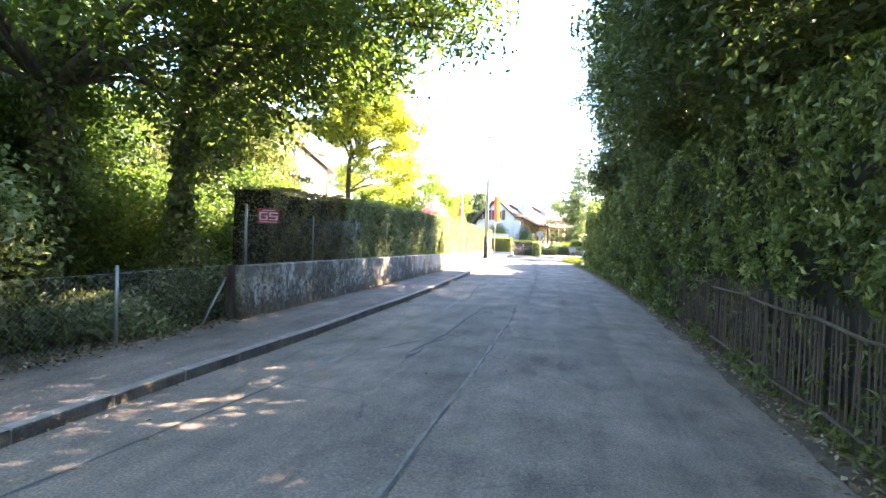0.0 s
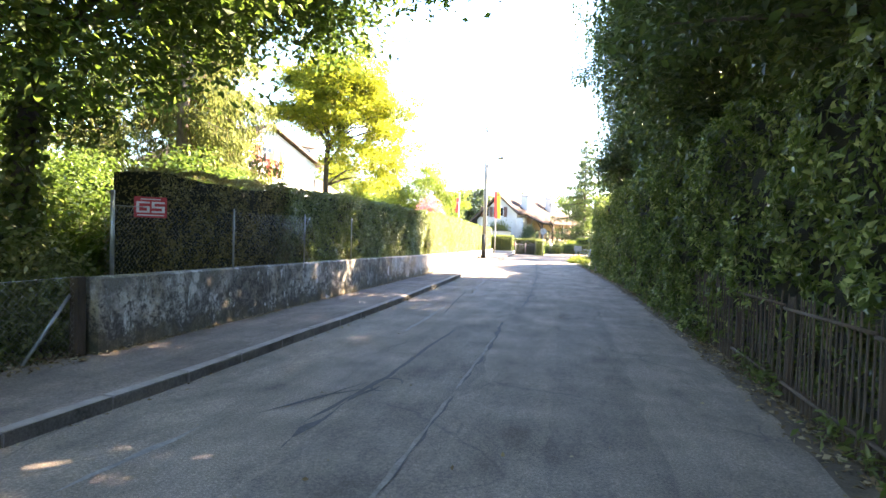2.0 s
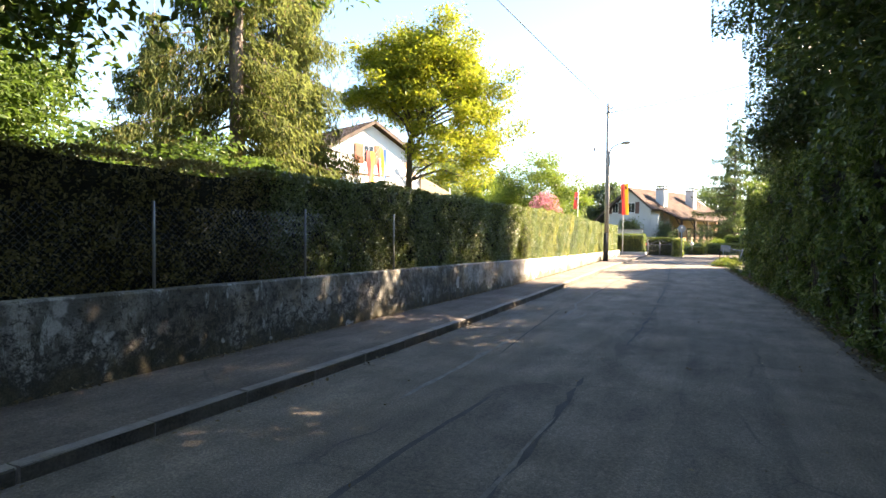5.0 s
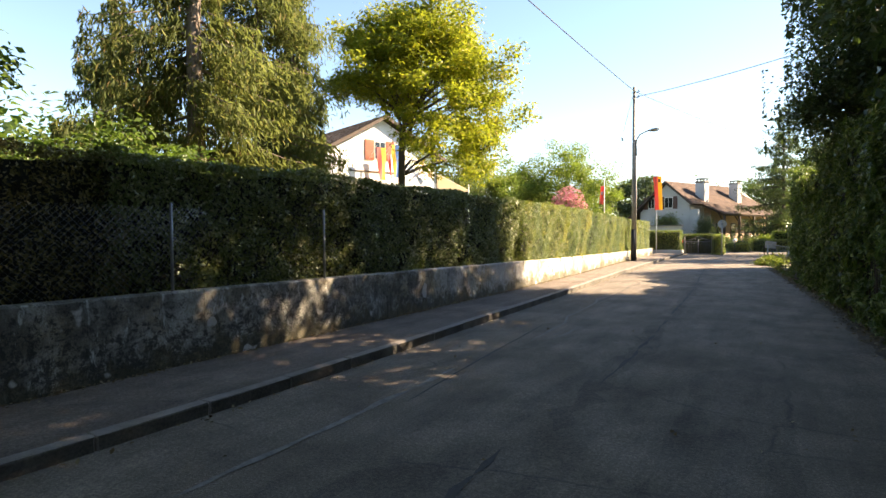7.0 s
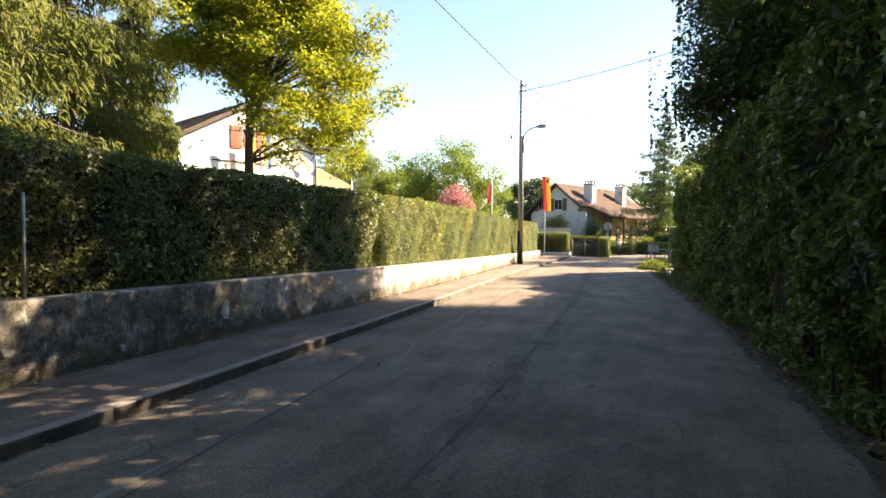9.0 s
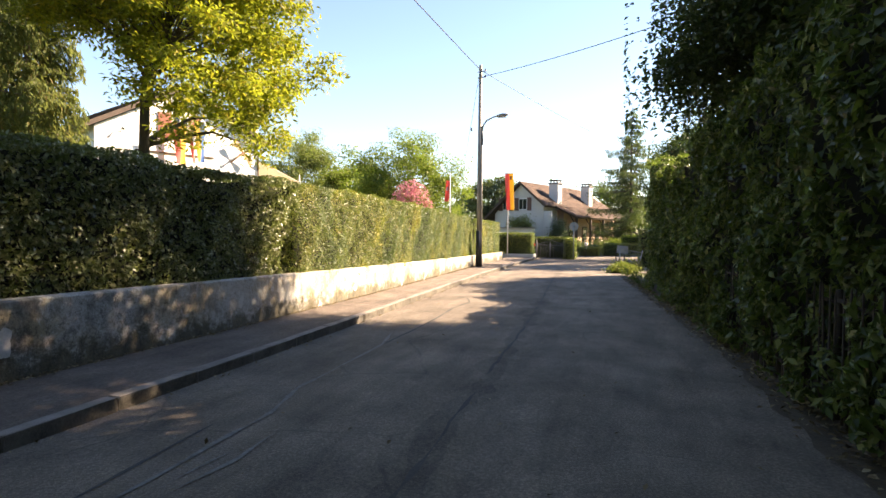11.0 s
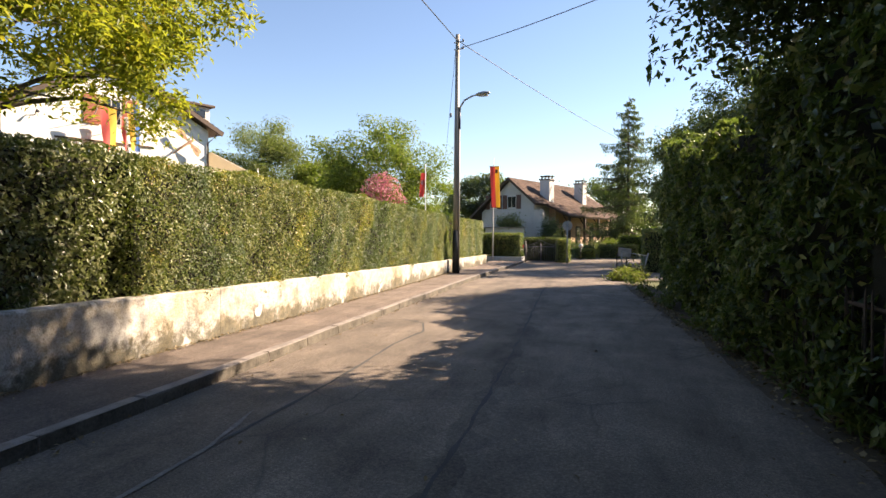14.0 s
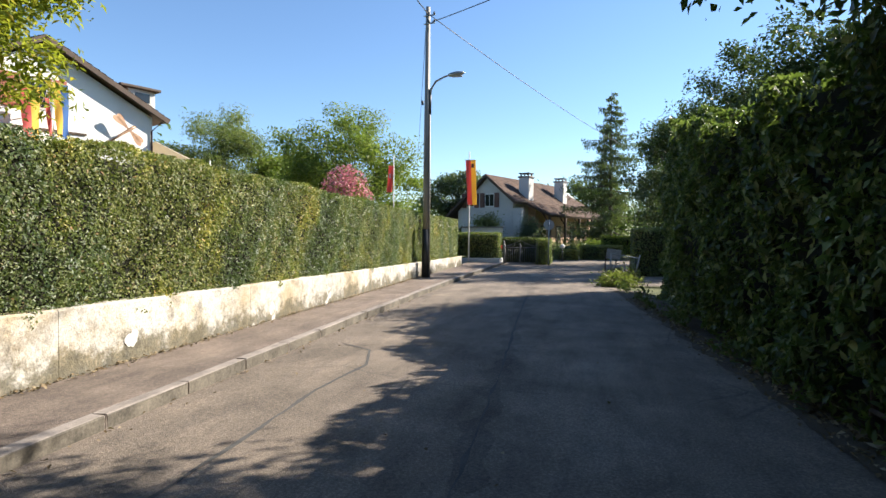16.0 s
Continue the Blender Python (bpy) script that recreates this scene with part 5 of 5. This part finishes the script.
for i, pts in enumerate((((-1.1, -6), (-1.1, 4.4), (-1.06, 8.8)), ((-1.08, 9.2), (-1.1, 12), (-1.2, 14)), ((-1.05, 16), (-1.05, 17.4), (-1.15, 21)), ((-1.2, 21.6), (-1.3, 24.5), (-1.5, 28), (-1.8, 32), (-2.1, 37)))):
    ribbon("tar_seam", pts, (0.04, 0.05, 0.035, 0.03)[i], TAR, "rough dark tar seam along the lane", "road marking", seed=30 + i, ragged=0.85, z=0.036)
for i, pts in enumerate((((-1.14, -6), (-1.12, 4.4), (-1.09, 7.2), (-1.1, 8.8)), ((-1.1, 9.0), (-1.11, 10.6), (-1.13, 12.4)))):
    ribbon("pale_seam", pts, 0.034, PALE_SEAM, "pale worn edge of the tar seam", "road marking", seed=60 + i, ragged=0.6, z=0.0365)
for i, (pts, w) in enumerate(((((-2.69, 7.67), (-2.33, 8.42), (-1.98, 8.83), (-1.84, 9.0)), 0.025), (((-2.02, 7.0), (-2.04, 8.07), (-1.97, 8.62), (-1.9, 8.95)), 0.07), (((-2.4, 8.1), (-2.22, 8.7), (-2.05, 9.1)), 0.02))):
    ribbon("tar_seam", pts, w, TAR, "ragged dark crack in the broken asphalt", "road marking", seed=70 + i, ragged=0.9, z=0.0362)
for i, (pts, w) in enumerate(((((-2.58, 18.0), (-2.67, 19.84), (-2.89, 20.6), (-2.9, 21.2), (-2.97, 22.94), (-3.2, 23.8)), 0.045), (((-2.36, 18.3), (-2.3, 18.9), (-2.34, 19.4)), 0.04), (((-2.46, 18.35), (-2.42, 19.0)), 0.03))):
    ribbon("worn_line", pts, w * 0.8, WORN_WHITE, "thin pale kinked line on the lane", "road marking", seed=80 + i, ragged=0.6, z=0.0363)
ribbon("tar_seam", [(-2.15, 7.6), (-2.05, 8.5), (-1.95, 9.4), (-1.95, 10.8), (-1.88, 12.8)], 0.05, TAR, "narrow dark crack beside the sunken patch", "road marking", seed=3)
ribbon("tar_seam", [(-3.4, 1.0), (-3.31, 2.8), (-3.15, 4.4), (-3.0, 6.0)], 0.035, TAR, "narrow dark crack near the kerb", "road marking", seed=4)
ribbon("tar_seam", [(-2.95, 22.8), (-2.98, 24.8), (-3.03, 25.7), (-3.11, 26.9), (-3.05, 28.0), (-3.31, 28.8), (-3.9, 29.2)], 0.04, TAR, "branching dark crack near the kerb", "road marking", seed=5)
ribbon("tar_seam", [(-2.5, 14.6), (-2.7, 16.5), (-2.95, 19.5)], 0.03, TAR, "fine dark crack beside the worn line", "road marking", seed=6)
ring = [(-1.86 + 0.15 * math.cos(a * 0.5), 9.02 + 0.27 * math.sin(a * 0.5)) for a in range(0, 13)]
ribbon("patch_ring", ring, 0.05, TAR, "dark rim of a sunken asphalt patch", "road marking", seed=7)
for i, (x0, y0, x1, y1) in enumerate(((-3.0, 6.0, -2.9, 7.3), (-2.65, 12.2, -2.75, 16.2))):
    ribbon("worn_line", [(x0, y0), (x1, y1)], 0.06, WORN_WHITE, "worn white line along the lane", "road marking", seed=20 + i, ragged=0.5, z=0.035)

# ---- picket fence ----
fence = thing("picket_fence", pose(0, 0, 0), "weathered split-wood picket fence overgrown by the hedge", "fence")
fx = lambda y: float(right_x(y)) + 0.24
pick = []
for v in range(5):
    rr = random.Random(40 + v)
    h = rr.uniform(1.08, 1.2)
    bm = bmesh.new()
    lean = rr.uniform(-0.03, 0.03)
    rows = []
    for z, w in ((0.0, 0.0125), (h * 0.5, 0.0115), (h - 0.05, 0.0105), (h, 0.004)):
        o = lean * z + rr.uniform(-0.006, 0.006)
        rows.append([bm.verts.new((dx * 0.6, o + dy, z)) for dx, dy in ((-w, -w), (w, -w), (w, w), (-w, w))])
    for r0, r1 in zip(rows, rows[1:]):
        for i in range(4):
            bm.faces.new((r0[i], r0[(i + 1) % 4], r1[(i + 1) % 4], r1[i]))
    bm.faces.new(rows[-1])
    me = bpy.data.meshes.new("picket")
    bm.to_mesh(me)
    bm.free()
    me.materials.append(PICKET)
    pick.append(me)
rr = random.Random(9)
y = 0.4
while y < 26.5:
    link_mesh("picket", pick[rr.randrange(5)], fence, at=pose(fx(y) + rr.uniform(-0.012, 0.012), y, 0.03, rr.uniform(-2.5, 2.5), 0, rr.uniform(-10, 10)))
    y += 0.112 + rr.uniform(-0.016, 0.016)
ys = [0.3 + 1.9 * i for i in range(15)]
for a, b in zip(ys, ys[1:]):
    for z in (0.22, 1.02):
        dz = rr.uniform(-0.025, 0.025)
        off = -0.03 if a < 10 else 0.03
        tubes("rail", [([(fx(a) + off, a, z + dz), (fx((a + b) / 2) + off, (a + b) / 2, z + dz - 0.02), (fx(b) + off, b, z - dz)], [0.02, 0.018, 0.02])], PICKET, fence, sides=6)
for a in ys:
    tubes("post", [([(fx(a) + 0.05, a, 0), (fx(a) + 0.05, a, 1.12)], [0.032, 0.026])], PICKET, fence, sides=7)


sprig_rng = np.random.default_rng(17)
for i in range(70):
    sy = float(sprig_rng.uniform(1.5, 20))
    sz = float(sprig_rng.uniform(0.15, 1.9))
    k = int(sprig_rng.integers(6, 11))
    a = sprig_rng.uniform(0, 2 * math.pi, k)
    out = np.stack([np.full(k, -0.75), np.cos(a) * 0.7, np.sin(a) * 0.6 + 0.25], 1)
    tip = np.array([float(right_x(sy)) + 0.17, sy, sz])
    V, F = [], []
    for d in out:
        d = d / np.linalg.norm(d)
        ln = sprig_rng.uniform(0.09, 0.15)
        w = np.cross(d, [0.0, 0.3, 1.0])
        w = w / np.linalg.norm(w) * ln * 0.17
        o = len(V)
        V += [tuple(tip), tuple(tip + d * ln * 0.5 + w), tuple(tip + d * ln - np.array([0, 0, ln * 0.25])), tuple(tip + d * ln * 0.5 - w), tuple(tip + d * ln * 0.5 - np.array([0, 0, ln * 0.06]))]
        F += [(o, o + 1, o + 4), (o + 1, o + 2, o + 4), (o + 2, o + 3, o + 4), (o + 3, o, o + 4)]
    link_mesh("sprig", mesh_from("sprig", V, F, RIGHTHEDGE), tall, "long glossy leaves poking through the fence" if i == 0 else "")

# ---- wire fences on the left ----
def chain_link(ob, x_of, y0, y1, z0, z1, cell=0.075, r=0.0013):
    """Two sets of slanting wires between posts, as one mesh."""
    runs = []
    h = z1 - z0
    y = y0 - h
    while y < y1:
        for sgn in (1, -1):
            a, b = y, y + h
            za, zb = (z0, z1) if sgn > 0 else (z1, z0)
            if a < y0:
                za, a = za + (zb - za) * (y0 - a) / h, y0
            if b > y1:
                zb, b = za + (zb - za) * (y1 - a) / (b - a), y1
            if b - a > 0.02:
                runs.append(([(float(x_of(a)), a, za), (float(x_of(b)), b, zb)], [r, r]))
        y += cell
    m = tubes("wire_mesh", runs, GALV, ob, "diamond wire mesh", sides=3)
    m["kind"] = "stuff"


wf = thing("wire_fence", pose(0, 0, 0), "old chain-link fence on metal posts before undergrowth", "fence")
wx = curve_x([(-6, -5.6), (4, -5.75), (8.7, -5.6)])
chain_link(wf, wx, -2.0, 8.7, 0.14, 1.06)
for y in (-1.5, 1.1, 3.7, 6.3):
    tubes("post", [([(float(wx(y)), y, 0), (float(wx(y)), y, 1.16)], [0.024, 0.022])], GALV, wf, sides=8)
tubes("strain_wire", [([(float(wx(y)), y, 1.06) for y in (-2, 2, 5, 8.7)], [0.004] * 4)], GALV, wf, sides=4)
part("end_post", boxed((-5.67, 8.66, 0.0), (-5.55, 8.78, 1.06), 0.008), PICKET, wf, "grey square end post")
tubes("strut", [([(-5.62, 8.62, 0.85), (-5.66, 8.05, 0.12)], [0.02, 0.02])], GALV, wf, "slanting steel strut", sides=7)
wf2 = thing("wire_fence", pose(0, 0, 0), "chain-link fence on the wall grown through by the hedge", "fence")
wx2 = lambda y: wall_x(y) - np.interp(y, [12.2, 12.8, 14.5, 15.0], [0.36, 0.07, 0.07, 0.36])
chain_link(wf2, wx2, 9.3, 17.5, 1.02, 1.95, r=0.0016)
for y in (11.7, 14.25, 16.8):
    tubes("post", [([(float(wall_x(y)) - 0.08, y, 0.9), (float(wall_x(y)) - 0.08, y, 2.0)], [0.017, 0.017])], GALV, wf2, sides=8)

# red sign on its post
sg = thing("red_sign", pose(-5.68, 9.3, 1.0), "red board sign with white marks on a steel post", "sign")
tubes("post", [([(0, 0, 0), (0, 0, 1.13)], [0.026, 0.026])], GALV, sg, sides=8)
board = part("board", boxed((-0.2, -0.006, -0.14), (0.2, 0.006, 0.14), 0.004), mottled("red_board", (0.42, 0.03, 0.04), (0.56, 0.06, 0.07), 4, 60, 0.5, 0.1), sg, at=pose(0.17, 0.47, 0.93, 0, 0, 46))
WHITE = mottled("sign_white", (0.6, 0.58, 0.58), (0.75, 0.73, 0.73), 6, 60, 0.5, 0.1)
for x0, strokes in ((-0.172, (((0, 0.05), (0.16, 0.074)), ((0, -0.074), (0.16, -0.05)), ((0, -0.05), (0.034, 0.05)), ((0.126, -0.05), (0.16, 0.012)), ((0.08, -0.01), (0.126, 0.012)))), (0.012, (((0, 0.05), (0.16, 0.074)), ((0, -0.074), (0.16, -0.05)), ((0, -0.012), (0.16, 0.012)), ((0, 0.012), (0.034, 0.05)), ((0.126, -0.05), (0.16, -0.012))))):
    for lo, hi in strokes:
        part("mark", boxed((x0 + lo[0], -0.011, lo[1]), (x0 + hi[0], -0.0065, hi[1])), WHITE, board)
part("line_bar", boxed((-0.16, -0.0105, -0.115), (0.16, -0.0065, -0.1)), WHITE, board)
part("line_bar", boxed((-0.12, -0.0105, 0.1), (0.12, -0.0065, 0.113)), WHITE, board)
tubes("bracket", [([(0, 0, 0.93), (0.16, 0.48, 0.93)], [0.006, 0.006])], GALV, sg, sides=5)

# ---- undergrowth, verge and litter ----
for i, (x, y, w, h) in enumerate(((-6.9, 2.0, 2.0, 0.9), (-6.8, 4.0, 2.0, 1.0), (-7.2, 5.6, 2.2, 0.95), (-6.7, 7.2, 1.7, 0.7), (-8.6, 3.0, 2.4, 1.4), (-9.0, 5.0, 2.4, 1.4), (-10.2, 7.0, 2.6, 1.7), (-10.8, 9.8, 2.8, 1.9), (-9.2, 11.6, 2.4, 2.0), (-7.9, 9.6, 1.8, 1.2), (-11.5, 1.5, 2.8, 1.8), (-7.0, 0.0, 2.0, 1.0), (-6.6, 9.0, 1.3, 1.9))):
    bush("undergrowth_bush", (x, y, 0.02), (w, w, h), 6500, 0.09, UNDER if i % 3 else LAUREL, "low tangled undergrowth behind the wire fence", 100 + i)


def scatter(name, xs, ys, zs, size, mat, label, category, seed, aspect=0.6, up=1.0, spread=0.35, hang=0.0):
    rng = np.random.default_rng(seed)
    P = np.stack([xs, ys, zs], 1)
    me = leaf_mesh(name, P, np.tile([0, 0, up], (len(P), 1)), size, mat, aspect, spread, hang, rng=rng)
    return tagged(link_mesh(name, me), label, category, kind="stuff")


soil = strip("verge_soil", lambda y: right_x(y) - 0.08 + 0.07 * wobble(np.asarray(y, float) * 2.3, np.asarray(y, float) * 1.1, 3.0), lambda y: right_x(y) + 0.7, -13, 38.3, 0.018, SOIL, step=0.2, cols=3)
tagged(soil, "dark soil and leaf litter at the foot of the hedge", "ground", kind="structure")
rng = np.random.default_rng(77)
n = 4200
y = rng.uniform(-4, 36, n)
scatter("leaf_litter", right_x(y) + 0.22 - np.abs(rng.normal(0, 0.16, n)), y, np.full(n, 0.03) + rng.uniform(0, 0.02, n), 0.06, LITTER, "dry fallen leaves along the foot of the hedge", "leaves", 1)
n = 2400
y = rng.uniform(-4, 9.5, n)
scatter("leaf_litter", -5.55 + np.abs(rng.normal(0, 0.18, n)) - rng.uniform(0, 0.5, n), y, np.full(n, 0.13) + rng.uniform(0, 0.03, n), 0.06, LITTER, "dry fallen leaves along the wire fence", "leaves", 2)
n = 2200
y = rng.uniform(9, 40, n)
scatter("leaf_litter", wall_x(y) + np.abs(rng.normal(0, 0.06, n)) + 0.01, y, 0.122 + rng.uniform(0, 0.03, n), 0.04, LITTER, "small dry leaves along the foot of the wall", "leaves", 3)
n = 260
y = rng.uniform(2, 38, n)
scatter("leaf_litter", kerb_x(y) + np.abs(rng.normal(0, 0.1, n)) + 0.01, y, np.full(n, 0.018), 0.045, LITTER, "single dry leaves in the gutter", "leaves", 4)
n = 220
y = rng.uniform(2, 38, n)
scatter("leaf_litter", rng.uniform(-3.8, 1.4, n), y, np.full(n, 0.04), 0.04, LITTER, "single dry leaves lying on the lane", "leaves", 5)
n = 3600
y = rng.uniform(1, 39, n)
keep = wobble(y * 0.8, y * 0.3, 4.0) > -0.1
y = y[keep]
n = len(y)
scatter("verge_weeds", right_x(y) + 0.26 - np.abs(rng.normal(0, 0.1, n)), y, 0.03 + np.abs(rng.normal(0, 0.14, n)), 0.11, UNDER, "low weeds growing along the foot of the hedge", "weeds", 6, 0.35, 0.6, 0.8, -0.3)
n = 3600
y = rng.uniform(39.2, 42.4, n)
scatter("verge_weeds", 0.25 + rng.normal(0, 0.24, n) + (y - 40) * 0.12, y, np.abs(rng.normal(0, 0.16, n)), 0.16, WEED, "sunny clump of dry weeds at the corner", "weeds", 7, 0.2, 0.6, 0.8, -0.6)

# barrier and board at the corner
bar = thing("mesh_barrier", pose(0.55, 42.0, 0.0, 0, 0, 12), "grey temporary mesh barrier leaning at the corner", "barrier")
tubes("barrier_frame", [([(-0.45, 0, 0), (-0.45, 0, 0.95)], [0.025] * 2), ([(0.35, 0.1, 0), (0.55, 0.1, 0.85)], [0.025] * 2), ([(-0.45, 0, 0.9), (0.5, 0.1, 0.75)], [0.02] * 2)], GALV, bar, sides=7)
for i in range(14):
    x = -0.42 + 0.063 * i
    tubes("wire", [([(x, 0.0, 0.06), (x + 0.03, 0.05, 0.85 - 0.01 * i)], [0.004, 0.004])], GALV, bar, sides=4)
for i in range(8):
    tubes("wire", [([(-0.44, 0, 0.08 + 0.1 * i), (0.42, 0.08, 0.07 + 0.09 * i)], [0.004, 0.004])], GALV, bar, sides=4)
bd = thing("grey_board", pose(0.1, 42.4, -0.12), "small grey board on two stakes at the corner", "sign")
part("panel", boxed((-0.22, -0.015, 0.82), (0.26, 0.015, 1.16), 0.006, pose(0, 0, 0, 0, 6, 0)), GALV, bd)
for x in (-0.15, 0.2):
    part("stake", boxed((x - 0.02, 0.02, 0), (x + 0.02, 0.05, 0.95), 0.004), PICKET, bd)
